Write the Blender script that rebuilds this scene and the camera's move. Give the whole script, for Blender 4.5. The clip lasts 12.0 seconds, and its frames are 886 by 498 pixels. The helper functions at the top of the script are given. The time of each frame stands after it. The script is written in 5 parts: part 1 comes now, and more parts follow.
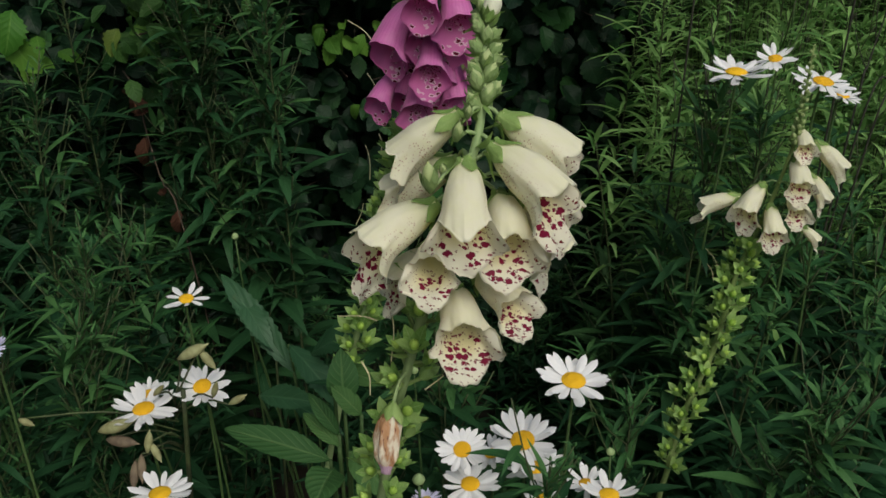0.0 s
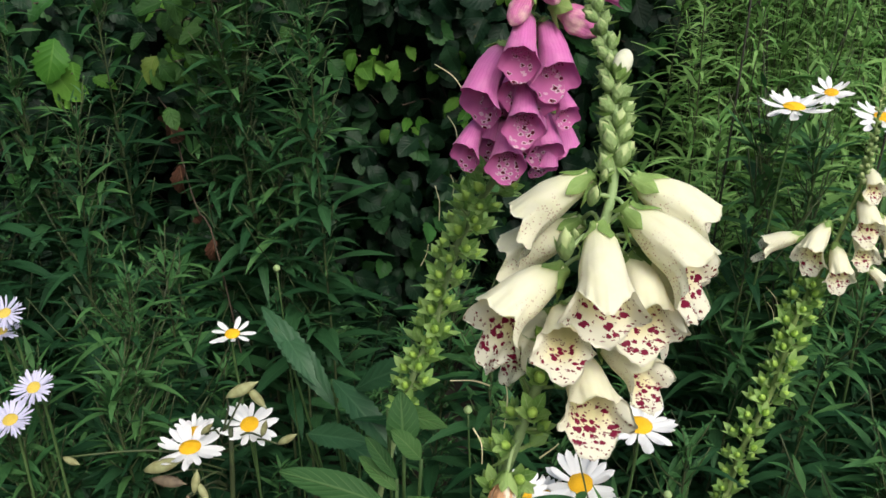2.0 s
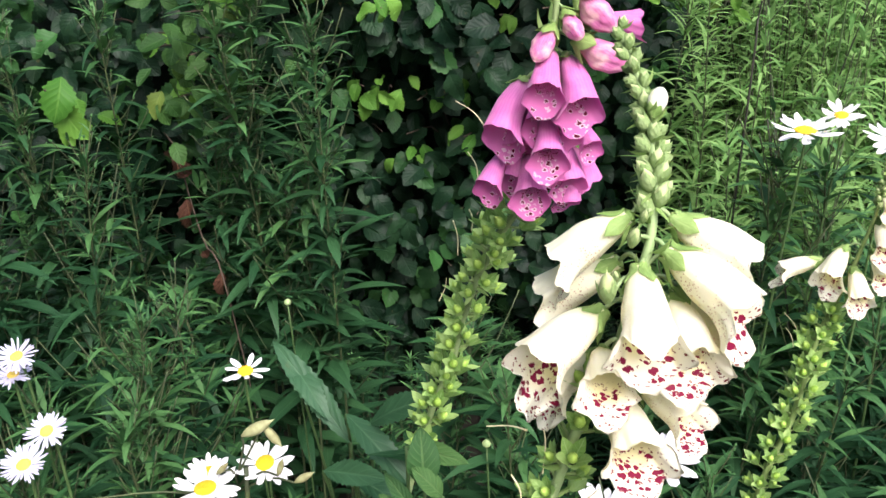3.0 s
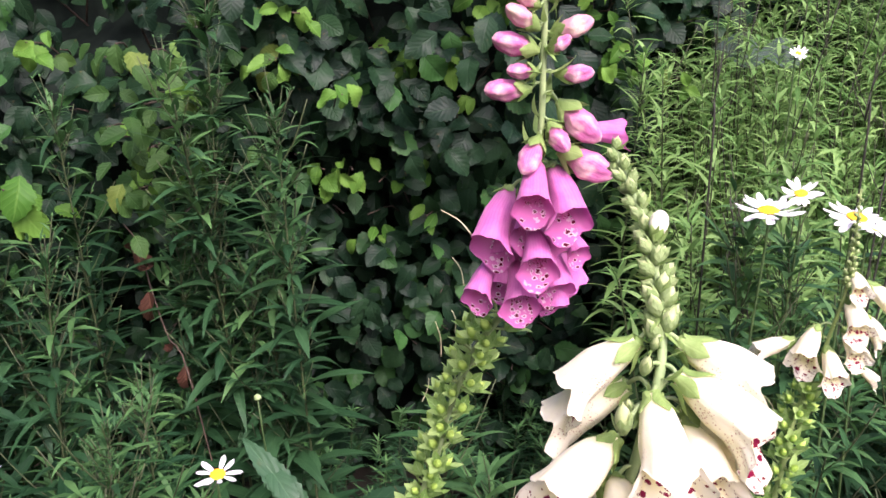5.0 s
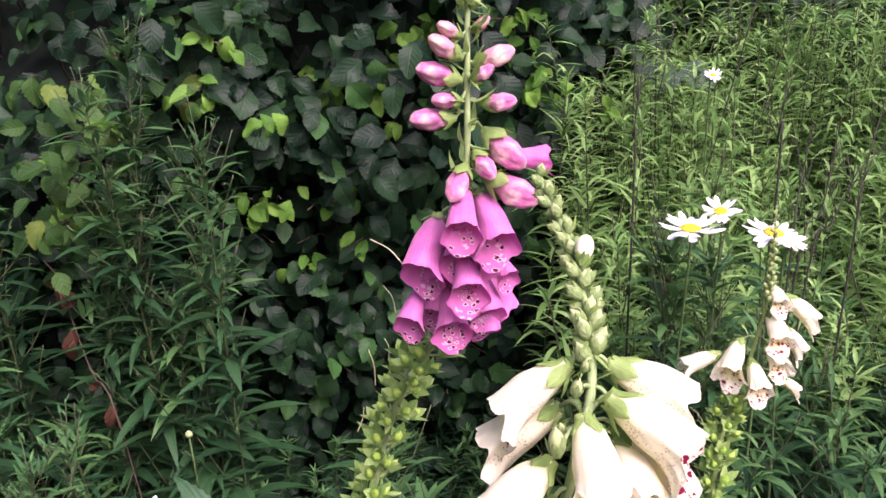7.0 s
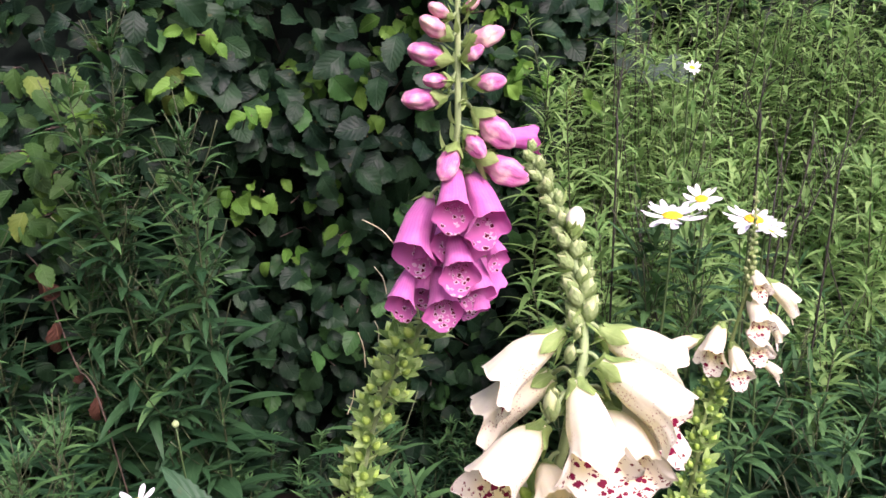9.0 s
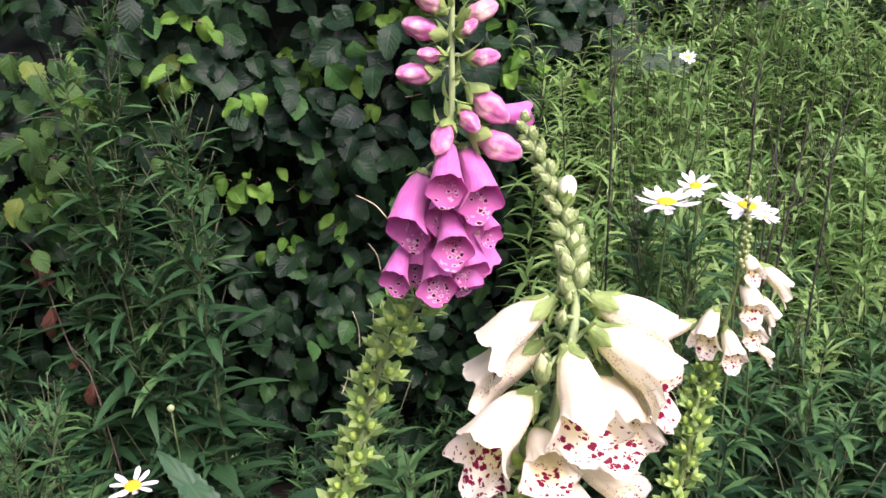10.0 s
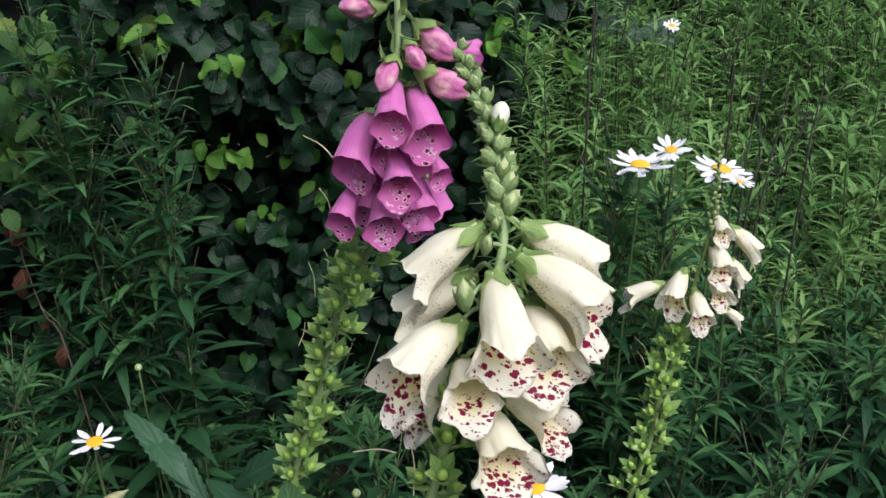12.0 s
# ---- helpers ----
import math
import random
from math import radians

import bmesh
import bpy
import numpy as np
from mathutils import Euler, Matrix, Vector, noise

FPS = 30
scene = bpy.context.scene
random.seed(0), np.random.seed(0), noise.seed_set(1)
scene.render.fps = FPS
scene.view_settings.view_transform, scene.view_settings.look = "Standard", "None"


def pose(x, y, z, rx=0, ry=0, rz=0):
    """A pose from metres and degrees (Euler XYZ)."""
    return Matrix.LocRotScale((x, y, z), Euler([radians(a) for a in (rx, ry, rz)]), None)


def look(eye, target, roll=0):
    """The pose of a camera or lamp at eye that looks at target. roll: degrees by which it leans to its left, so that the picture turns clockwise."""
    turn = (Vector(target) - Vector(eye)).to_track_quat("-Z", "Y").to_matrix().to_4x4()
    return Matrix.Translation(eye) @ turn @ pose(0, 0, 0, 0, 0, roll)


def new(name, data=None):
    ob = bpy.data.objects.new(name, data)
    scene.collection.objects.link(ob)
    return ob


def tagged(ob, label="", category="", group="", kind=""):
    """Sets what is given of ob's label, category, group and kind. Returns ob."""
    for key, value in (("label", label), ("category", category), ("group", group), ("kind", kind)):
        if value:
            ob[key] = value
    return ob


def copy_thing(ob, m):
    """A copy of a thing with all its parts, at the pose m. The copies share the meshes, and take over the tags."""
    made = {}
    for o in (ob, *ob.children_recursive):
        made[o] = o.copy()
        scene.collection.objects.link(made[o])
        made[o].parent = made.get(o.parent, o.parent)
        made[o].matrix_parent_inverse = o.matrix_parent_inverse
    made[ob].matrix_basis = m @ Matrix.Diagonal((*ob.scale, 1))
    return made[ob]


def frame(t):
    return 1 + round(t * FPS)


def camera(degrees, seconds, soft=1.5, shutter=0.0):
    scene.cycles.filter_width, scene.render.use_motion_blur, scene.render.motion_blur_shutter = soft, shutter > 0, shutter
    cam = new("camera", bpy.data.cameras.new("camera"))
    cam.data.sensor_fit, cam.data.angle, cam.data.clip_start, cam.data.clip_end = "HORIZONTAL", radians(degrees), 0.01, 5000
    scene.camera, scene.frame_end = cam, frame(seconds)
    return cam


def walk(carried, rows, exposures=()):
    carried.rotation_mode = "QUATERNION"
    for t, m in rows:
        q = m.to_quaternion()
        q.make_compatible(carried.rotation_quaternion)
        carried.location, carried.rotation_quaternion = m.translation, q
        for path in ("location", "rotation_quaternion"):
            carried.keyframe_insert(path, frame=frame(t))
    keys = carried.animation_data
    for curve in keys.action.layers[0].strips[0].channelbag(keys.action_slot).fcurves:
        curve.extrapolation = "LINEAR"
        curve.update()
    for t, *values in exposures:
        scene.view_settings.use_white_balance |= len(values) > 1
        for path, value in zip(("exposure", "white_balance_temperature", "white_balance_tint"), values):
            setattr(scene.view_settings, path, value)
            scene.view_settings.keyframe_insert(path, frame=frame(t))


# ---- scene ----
cam = camera(53.1, 12.0, soft=1.6)
PATH = [
    (0, (0.0340, -0.0216, 1.2781), (-0.0200, 1.7975, 0.4488), -0.86),
    (0.5, (0.0300, -0.0218, 1.2771), (-0.0220, 1.7999, 0.4533), -0.55),
    (1, (0.0210, -0.0139, 1.2857), (-0.0340, 1.8111, 0.4694), -0.67),
    (1.5, (-0.0050, -0.0082, 1.2885), (-0.0610, 1.8214, 0.4825), -0.57),
    (2, (-0.0270, 0.0050, 1.2929), (-0.0850, 1.8382, 0.4953), -0.58),
    (2.5, (-0.0370, 0.0102, 1.2979), (-0.0950, 1.8526, 0.5218), -0.98),
    (3, (-0.0450, 0.0157, 1.2998), (-0.0990, 1.8691, 0.5501), -1.75),
    (3.2, (-0.0530, 0.0171, 1.3016), (-0.1000, 1.8718, 0.5546), -2.01),
    (4.8, (-0.0670, 0.0323, 1.3249), (-0.0300, 1.9316, 0.6994), -2.47),
    (5, (-0.0690, 0.0329, 1.3279), (-0.0100, 1.9342, 0.7100), -2.53),
    (5.5, (-0.0680, 0.0339, 1.3328), (0.0340, 1.9378, 0.7287), -2.66),
    (6, (-0.0660, 0.0328, 1.3320), (0.0920, 1.9369, 0.7411), -2.81),
    (6.5, (-0.0680, 0.0339, 1.3328), (0.1260, 1.9374, 0.7503), -2.89),
    (7, (-0.0680, 0.0316, 1.3312), (0.1480, 1.9354, 0.7578), -2.95),
    (9, (-0.0780, 0.0193, 1.3216), (0.1839, 1.9160, 0.7436), -2.86),
    (9.5, (-0.0790, 0.0151, 1.3163), (0.1860, 1.9105, 0.7356), -2.74),
    (10, (-0.0780, 0.0115, 1.3089), (0.1911, 1.9046, 0.7224), -2.62),
    (10.5, (-0.0680, 0.0110, 1.2967), (0.2030, 1.9029, 0.7075), -2.40),
    (11, (-0.0590, 0.0142, 1.2930), (0.2140, 1.9026, 0.6933), -2.19),
    (11.5, (-0.0480, 0.0110, 1.2875), (0.2250, 1.8972, 0.6811), -1.98),
    (12, (-0.0450, 0.0092, 1.2787), (0.2270, 1.8892, 0.6532), -1.88),
]
EXPOSURES = [(0, -0.08, 6500, 8), (1.5, 0.0, 6500, 10), (2.0, 0.75, 6450, 10), (2.5, 1.3, 6350, 14), (3.2, 1.75, 6250, 22), (4.8, 1.78, 6300, 38), (5.5, 1.76, 6350, 43), (7, 1.68, 6420, 47), (10.5, 1.65, 6350, 44), (11.5, 1.3, 6000, 26), (12, 0.78, 5850, 22)]
walk(cam, [(t, look(eye, target, roll)) for t, eye, target, roll in PATH], EXPOSURES)

# ---- world and light ----
world = bpy.data.worlds.new("overcast")
world.use_nodes = True
scene.world = world
_n, _l = world.node_tree.nodes, world.node_tree.links
sky = _n.new("ShaderNodeTexSky")
sky.sky_type = "NISHITA"
sky.sun_disc = False
sky.sun_elevation, sky.sun_rotation = radians(47), radians(156)
sky.air_density, sky.dust_density, sky.ozone_density = 1.0, 4.0, 1.0
_n["Background"].inputs["Strength"].default_value = 0.11
_l.new(sky.outputs["Color"], _n["Background"].inputs["Color"])
sun_data = bpy.data.lights.new("sun", "SUN")
sun_data.energy, sun_data.angle, sun_data.color = 1.9, radians(40), (1.0, 0.98, 0.93)
sun = new("sun", sun_data)
sun.matrix_basis = look((1.9, -3.6, 5.6), (0, 0.6, 0.8))


# ---- materials ----
def nodes_of(name):
    m = bpy.data.materials.new(name)
    m.use_nodes = True
    nt = m.node_tree
    return m, nt, nt.nodes["Principled BSDF"], nt.nodes["Material Output"]


def node(nt, kind, **values):
    n = nt.nodes.new(kind)
    for key, value in values.items():
        n.inputs[key.replace("_", " ")].default_value = value
    return n


def maths(nt, op, a, b=None, c=None, clamp=False):
    n = nt.nodes.new("ShaderNodeMath")
    n.operation, n.use_clamp = op, clamp
    for i, v in enumerate((a, b, c)):
        if v is None:
            continue
        if isinstance(v, (int, float)):
            n.inputs[i].default_value = v
        else:
            nt.links.new(v, n.inputs[i])
    return n.outputs[0]


def step(nt, value, low, high):
    """0 below low, 1 above high (or the other way round), smooth between."""
    n = nt.nodes.new("ShaderNodeMapRange")
    n.interpolation_type = "SMOOTHSTEP"
    nt.links.new(value, n.inputs["Value"])
    a, b = (low, high) if low < high else (high, low)
    n.inputs["From Min"].default_value, n.inputs["From Max"].default_value = a, b
    n.inputs["To Min"].default_value, n.inputs["To Max"].default_value = (0, 1) if low < high else (1, 0)
    return n.outputs["Result"]


def mix(nt, factor, a, b, blend="MIX"):
    n = nt.nodes.new("ShaderNodeMix")
    n.data_type, n.blend_type = "RGBA", blend
    for i, v in ((0, factor), (6, a), (7, b)):
        if isinstance(v, (int, float)):
            n.inputs[i].default_value = v
        elif isinstance(v, tuple):
            n.inputs[i].default_value = (*v, 1)
        else:
            nt.links.new(v, n.inputs[i])
    return n.outputs[2]


def noise_tex(nt, scale, detail=3.0, vector=None, rough=0.5):
    n = node(nt, "ShaderNodeTexNoise", Scale=scale, Detail=detail, Roughness=rough)
    if vector is not None:
        nt.links.new(vector, n.inputs["Vector"])
    return n.outputs["Fac"]


def object_coords(nt):
    return nt.nodes.new("ShaderNodeTexCoord").outputs["Object"]


def uv_coords(nt):
    s = nt.nodes.new("ShaderNodeSeparateXYZ")
    nt.links.new(nt.nodes.new("ShaderNodeTexCoord").outputs["UV"], s.inputs[0])
    return s.outputs[0], s.outputs[1]


def thin(nt, bsdf, out, colour, share):
    """Lets part of the light through, as leaves and petals do."""
    t = nt.nodes.new("ShaderNodeBsdfTranslucent")
    m = nt.nodes.new("ShaderNodeMixShader")
    m.inputs[0].default_value = share
    nt.links.new(colour, t.inputs["Color"])
    nt.links.new(bsdf.outputs[0], m.inputs[1])
    nt.links.new(t.outputs[0], m.inputs[2])
    nt.links.new(m.outputs[0], out.inputs["Surface"])


def bump(nt, bsdf, height, strength, distance):
    b = node(nt, "ShaderNodeBump", Strength=strength, Distance=distance)
    nt.links.new(height, b.inputs["Height"])
    nt.links.new(b.outputs[0], bsdf.inputs["Normal"])


def leaf_material(name, dark, light, rough=0.5, share=0.25, veins=7.0, vein_colour=None, stain=0.0, relief=0.5, bright=None, gloss=0.2, vein_share=0.25, skew=1.0):
    """Leaf with a midrib, side veins, blotches and a tone of its own for each leaf."""
    m, nt, bsdf, out = nodes_of(name)
    u, v = uv_coords(nt)
    geo = nt.nodes.new("ShaderNodeNewGeometry").outputs["Random Per Island"]
    info = nt.nodes.new("ShaderNodeObjectInfo").outputs["Random"]
    rnd = maths(nt, "FRACT", maths(nt, "ADD", geo, info))
    pos = object_coords(nt)
    blotch = noise_tex(nt, 45.0, 4.0, pos)
    tone = maths(nt, "MULTIPLY", maths(nt, "POWER", rnd, skew), maths(nt, "ADD", 0.55, maths(nt, "MULTIPLY", blotch, 0.9)), clamp=True)
    col = mix(nt, tone, dark, light)
    if bright:
        pick = step(nt, rnd, 0.85, 0.96)
        col = mix(nt, pick, col, bright)
    side = maths(nt, "ABSOLUTE", maths(nt, "SUBTRACT", u, 0.5))
    rib = step(nt, side, 0.06, 0.015)
    wave = maths(nt, "SINE", maths(nt, "MULTIPLY", maths(nt, "SUBTRACT", v, maths(nt, "MULTIPLY", side, 0.6)), veins * 6.2832))
    vein = maths(nt, "MULTIPLY", step(nt, wave, 0.8, 1.0), step(nt, side, 0.5, 0.3))
    lines = maths(nt, "MAXIMUM", rib, maths(nt, "MULTIPLY", vein, 0.55))
    col = mix(nt, maths(nt, "MULTIPLY", lines, vein_share), col, vein_colour or light)
    if stain:
        spot = step(nt, noise_tex(nt, 90.0, 3.0, pos), 0.66, 0.74)
        col = mix(nt, maths(nt, "MULTIPLY", spot, stain), col, (0.16, 0.10, 0.03))
    nt.links.new(col, bsdf.inputs["Base Color"])
    grain = noise_tex(nt, 700.0, 2.0, pos)
    rr = maths(nt, "ADD", rough - 0.12, maths(nt, "MULTIPLY", blotch, 0.25))
    nt.links.new(rr, bsdf.inputs["Roughness"])
    bsdf.inputs["Specular IOR Level"].default_value = gloss
    height = maths(nt, "ADD", maths(nt, "MULTIPLY", wave, 0.3), maths(nt, "ADD", maths(nt, "MULTIPLY", rib, -1.0), maths(nt, "MULTIPLY", grain, 0.25)))
    bump(nt, bsdf, height, relief, 0.0012)
    thin(nt, bsdf, out, col, share)
    return m


def plain_material(name, dark, light, scale=60.0, rough=0.6, share=0.0, relief=0.3, fine=600.0, gloss=0.3):
    """Two tones mixed by a coarse noise, with fine relief and a tone for each piece."""
    m, nt, bsdf, out = nodes_of(name)
    pos = object_coords(nt)
    info = nt.nodes.new("ShaderNodeObjectInfo").outputs["Random"]
    geo = nt.nodes.new("ShaderNodeNewGeometry").outputs["Random Per Island"]
    coarse = noise_tex(nt, scale, 4.0, pos)
    f = maths(nt, "ADD", maths(nt, "MULTIPLY", step(nt, coarse, 0.3, 0.7), 0.6), maths(nt, "MULTIPLY", maths(nt, "FRACT", maths(nt, "ADD", info, geo)), 0.4), clamp=True)
    col = mix(nt, f, dark, light)
    nt.links.new(col, bsdf.inputs["Base Color"])
    bsdf.inputs["Roughness"].default_value = rough
    bsdf.inputs["Specular IOR Level"].default_value = gloss
    bump(nt, bsdf, noise_tex(nt, fine, 3.0, pos), relief, 0.0006)
    if share:
        thin(nt, bsdf, out, col, share)
    return m


def bell_outer(name, base, tint, vein, speck, share=0.3, veined=0.22, cloudy=0.3, spotted=0.6, cloud_size=6.0, relief=0.35):
    """Outside of a foxglove bell: fine lengthwise veins, a tint towards the stalk, faint specks showing through."""
    m, nt, bsdf, out = nodes_of(name)
    u, v = uv_coords(nt)
    pos = object_coords(nt)
    lines = maths(nt, "SINE", maths(nt, "ADD", maths(nt, "MULTIPLY", u, 190.0), maths(nt, "MULTIPLY", noise_tex(nt, 3.0, 3.0, pos), 16.0)))
    cloud = noise_tex(nt, cloud_size, 4.0, pos)
    col = mix(nt, step(nt, v, 0.45, 0.0), base, tint)
    col = mix(nt, maths(nt, "MULTIPLY", step(nt, lines, 0.2, 1.0), veined), col, vein)
    col = mix(nt, maths(nt, "MULTIPLY", step(nt, cloud, 0.42, 0.68), cloudy), col, tint)
    vor = node(nt, "ShaderNodeTexVoronoi", Scale=34.0)
    nt.links.new(pos, vor.inputs["Vector"])
    dots = maths(nt, "MULTIPLY", step(nt, vor.outputs["Distance"], 0.33, 0.21), step(nt, noise_tex(nt, 5.0, 2.0, pos), 0.42, 0.54))
    lip = step(nt, maths(nt, "ABSOLUTE", maths(nt, "SUBTRACT", u, 0.5)), 0.40, 0.22)
    col = mix(nt, maths(nt, "MULTIPLY", maths(nt, "MULTIPLY", dots, lip), spotted), col, speck)
    nt.links.new(col, bsdf.inputs["Base Color"])
    bsdf.inputs["Roughness"].default_value = 0.55
    bsdf.inputs["Specular IOR Level"].default_value = 0.3
    bsdf.inputs["Sheen Weight"].default_value = 0.15
    bump(nt, bsdf, maths(nt, "ADD", maths(nt, "MULTIPLY", lines, 0.012), noise_tex(nt, 6.0, 5.0, pos)), relief, 0.0016)
    thin(nt, bsdf, out, col, share)
    return m


def withered_petal(name, base, brown, dark):
    """Papery cream skin with brown smears drawn out lengthwise and a few dark red flecks."""
    m, nt, bsdf, out = nodes_of(name)
    pos = object_coords(nt)
    sc = nt.nodes.new("ShaderNodeVectorMath")
    sc.operation = "MULTIPLY"
    nt.links.new(pos, sc.inputs[0])
    sc.inputs[1].default_value = (9.0, 9.0, 2.4)
    smear = noise_tex(nt, 1.0, 5.0, sc.outputs[0])
    vein = noise_tex(nt, 3.2, 3.0, sc.outputs[0])
    col = mix(nt, step(nt, smear, 0.44, 0.60), base, brown)
    col = mix(nt, maths(nt, "MULTIPLY", step(nt, vein, 0.50, 0.62), 0.55), col, brown)
    col = mix(nt, maths(nt, "MULTIPLY", step(nt, vein, 0.60, 0.66), step(nt, smear, 0.48, 0.56)), col, dark)
    nt.links.new(col, bsdf.inputs["Base Color"])
    bsdf.inputs["Roughness"].default_value = 0.7
    bump(nt, bsdf, smear, 0.8, 0.002)
    thin(nt, bsdf, out, col, 0.3)
    return m


def bell_inner(name, base, throat, blotch, ring, speck_colour, ring_wide, share=0.45, band=0.11):
    """Inside of a bell: blotches on the lip and fine specks in the throat, laid out along the bell and round it."""
    m, nt, bsdf, out = nodes_of(name)
    u, v = uv_coords(nt)
    info = nt.nodes.new("ShaderNodeObjectInfo").outputs["Random"]
    pos = object_coords(nt)
    side = maths(nt, "ABSOLUTE", maths(nt, "SUBTRACT", u, 0.5))
    comb = nt.nodes.new("ShaderNodeCombineXYZ")
    wob = maths(nt, "MULTIPLY", maths(nt, "SUBTRACT", noise_tex(nt, 22.0, 2.0, pos), 0.5), 0.10)
    nt.links.new(maths(nt, "ADD", maths(nt, "MULTIPLY", u, 2.1), wob), comb.inputs[0])
    nt.links.new(maths(nt, "ADD", maths(nt, "MULTIPLY", v, 1.5), wob), comb.inputs[1])
    nt.links.new(maths(nt, "MULTIPLY", info, 40.0), comb.inputs[2])

    def dots(scale, low, high, keep):
        vor = node(nt, "ShaderNodeTexVoronoi", Scale=scale, Randomness=0.85)
        vor.voronoi_dimensions = "3D"
        nt.links.new(comb.outputs[0], vor.inputs["Vector"])
        sep = nt.nodes.new("ShaderNodeSeparateColor")
        nt.links.new(vor.outputs["Color"], sep.inputs[0])
        radius = maths(nt, "MULTIPLY_ADD", sep.outputs[0], high - low, low)
        gone = maths(nt, "GREATER_THAN", sep.outputs[1], keep)
        return maths(nt, "SUBTRACT", maths(nt, "SUBTRACT", radius, vor.outputs["Distance"]), maths(nt, "MULTIPLY", gone, 2.0))

    def oval(mid, tall, wide, soft):
        """1 inside an oval on the lower lip, 0 outside, with an uneven edge."""
        a = maths(nt, "POWER", maths(nt, "DIVIDE", side, wide), 2.0)
        b = maths(nt, "POWER", maths(nt, "DIVIDE", maths(nt, "ABSOLUTE", maths(nt, "SUBTRACT", v, mid)), tall), 2.0)
        return step(nt, maths(nt, "ADD", maths(nt, "ADD", a, b), maths(nt, "MULTIPLY", wob, 4.0)), 1.0 + soft, 1.0 - soft)

    warm = maths(nt, "MULTIPLY", step(nt, v, 1.02, 0.70), step(nt, side, 0.26, 0.08))
    col = mix(nt, warm, base, throat)
    if ring_wide:
        big = dots(7.6, 0.27, 0.40, 1.1)
        zone = oval(0.95, 0.27, band, 0.06)
        col = mix(nt, maths(nt, "MULTIPLY", step(nt, big, -ring_wide, -ring_wide + 0.05), zone), col, ring)
        col = mix(nt, maths(nt, "MULTIPLY", step(nt, big, 0.0, 0.04), zone), col, blotch)
        net = dots(17.0, 0.30, 0.42, 1.1)
        deep = oval(0.66, 0.14, band * 1.5, 0.1)
        col = mix(nt, maths(nt, "MULTIPLY", step(nt, net, -0.10, -0.05), maths(nt, "MULTIPLY", deep, 0.7)), col, ring)
        col = mix(nt, maths(nt, "MULTIPLY", step(nt, net, 0.0, 0.04), deep), col, speck_colour)
    else:
        small = dots(17.0, 0.16, 0.36, 0.95)
        col = mix(nt, maths(nt, "MULTIPLY", step(nt, small, 0.0, 0.04), oval(0.84, 0.38, 0.25, 0.12)), col, speck_colour)
        big = dots(8.8, 0.28, 0.56, 0.82)
        col = mix(nt, maths(nt, "MULTIPLY", step(nt, big, 0.0, 0.04), oval(0.82, 0.25, band, 0.08)), col, blotch)
    nt.links.new(col, bsdf.inputs["Base Color"])
    bsdf.inputs["Roughness"].default_value = 0.55
    bsdf.inputs["Specular IOR Level"].default_value = 0.3
    bump(nt, bsdf, noise_tex(nt, 14.0, 4.0, pos), 0.3, 0.0014)
    thin(nt, bsdf, out, col, share)
    return m


CREAM_OUT = bell_outer("cream_petal_outside", (0.87, 0.86, 0.685), (0.84, 0.86, 0.56), (0.90, 0.90, 0.72), (0.42, 0.22, 0.14), 0.50, 0.14, 0.30, 0.85, 6.0, 0.6)
CREAM_IN = bell_inner("cream_petal_inside", (0.89, 0.87, 0.76), (0.89, 0.83, 0.54), (0.24, 0.008, 0.045), (0.8, 0.7, 0.6), (0.20, 0.03, 0.03), 0, 0.60, 0.16)
PURPLE_OUT = bell_outer("purple_petal_outside", (0.62, 0.17, 0.44), (0.66, 0.25, 0.47), (0.49, 0.09, 0.32), (0.40, 0.05, 0.26), 0.32, 0.35, 0.45, 0.12, 4.0, 0.7)
PURPLE_IN = bell_inner("purple_petal_inside", (0.78, 0.30, 0.61), (0.76, 0.32, 0.58), (0.15, 0.006, 0.035), (0.94, 0.84, 0.87), (0.34, 0.02, 0.12), 0.15, 0.70, 0.115)
PINK_BUD = bell_outer("pink_bud_skin", (0.53, 0.15, 0.32), (0.70, 0.48, 0.43), (0.36, 0.06, 0.20), (0.45, 0.10, 0.25), 0.2, 0.55, 0.8, 0.0, 3.4, 0.9)
PALE_BUD = bell_outer("pale_pink_bud_skin", (0.62, 0.29, 0.36), (0.66, 0.56, 0.40), (0.50, 0.17, 0.26), (0.5, 0.2, 0.3), 0.25, 0.4, 0.9, 0.0, 3.0, 0.8)
CREAM_BUD = bell_outer("green_cream_bud_skin", (0.42, 0.50, 0.22), (0.30, 0.42, 0.14), (0.46, 0.52, 0.26), (0.3, 0.4, 0.15), 0.2)
WHITE_BUD = bell_outer("white_bud_skin", (0.78, 0.78, 0.62), (0.5, 0.58, 0.28), (0.72, 0.72, 0.5), (0.6, 0.6, 0.4), 0.3)
SEPAL = leaf_material("sepal_green", (0.17, 0.29, 0.07), (0.30, 0.43, 0.14), 0.5, 0.3, 3, (0.36, 0.48, 0.18), 0.15, 0.3)
POD_SEPAL = leaf_material("pod_sepal_green", (0.19, 0.36, 0.08), (0.40, 0.58, 0.19), 0.55, 0.35, 4, (0.46, 0.62, 0.28), 0.0, 0.5, None, 0.2, 0.5)
BUD_SEPAL = leaf_material("bud_sepal_green", (0.20, 0.31, 0.10), (0.31, 0.42, 0.17), 0.5, 0.3, 3, (0.40, 0.48, 0.26), 0.0)
POD = plain_material("seed_pod_green", (0.26, 0.43, 0.06), (0.42, 0.60, 0.13), 8, 0.40, 0.1)
STEM = plain_material("flower_stem_green", (0.14, 0.21, 0.06), (0.24, 0.32, 0.11), 90, 0.6)
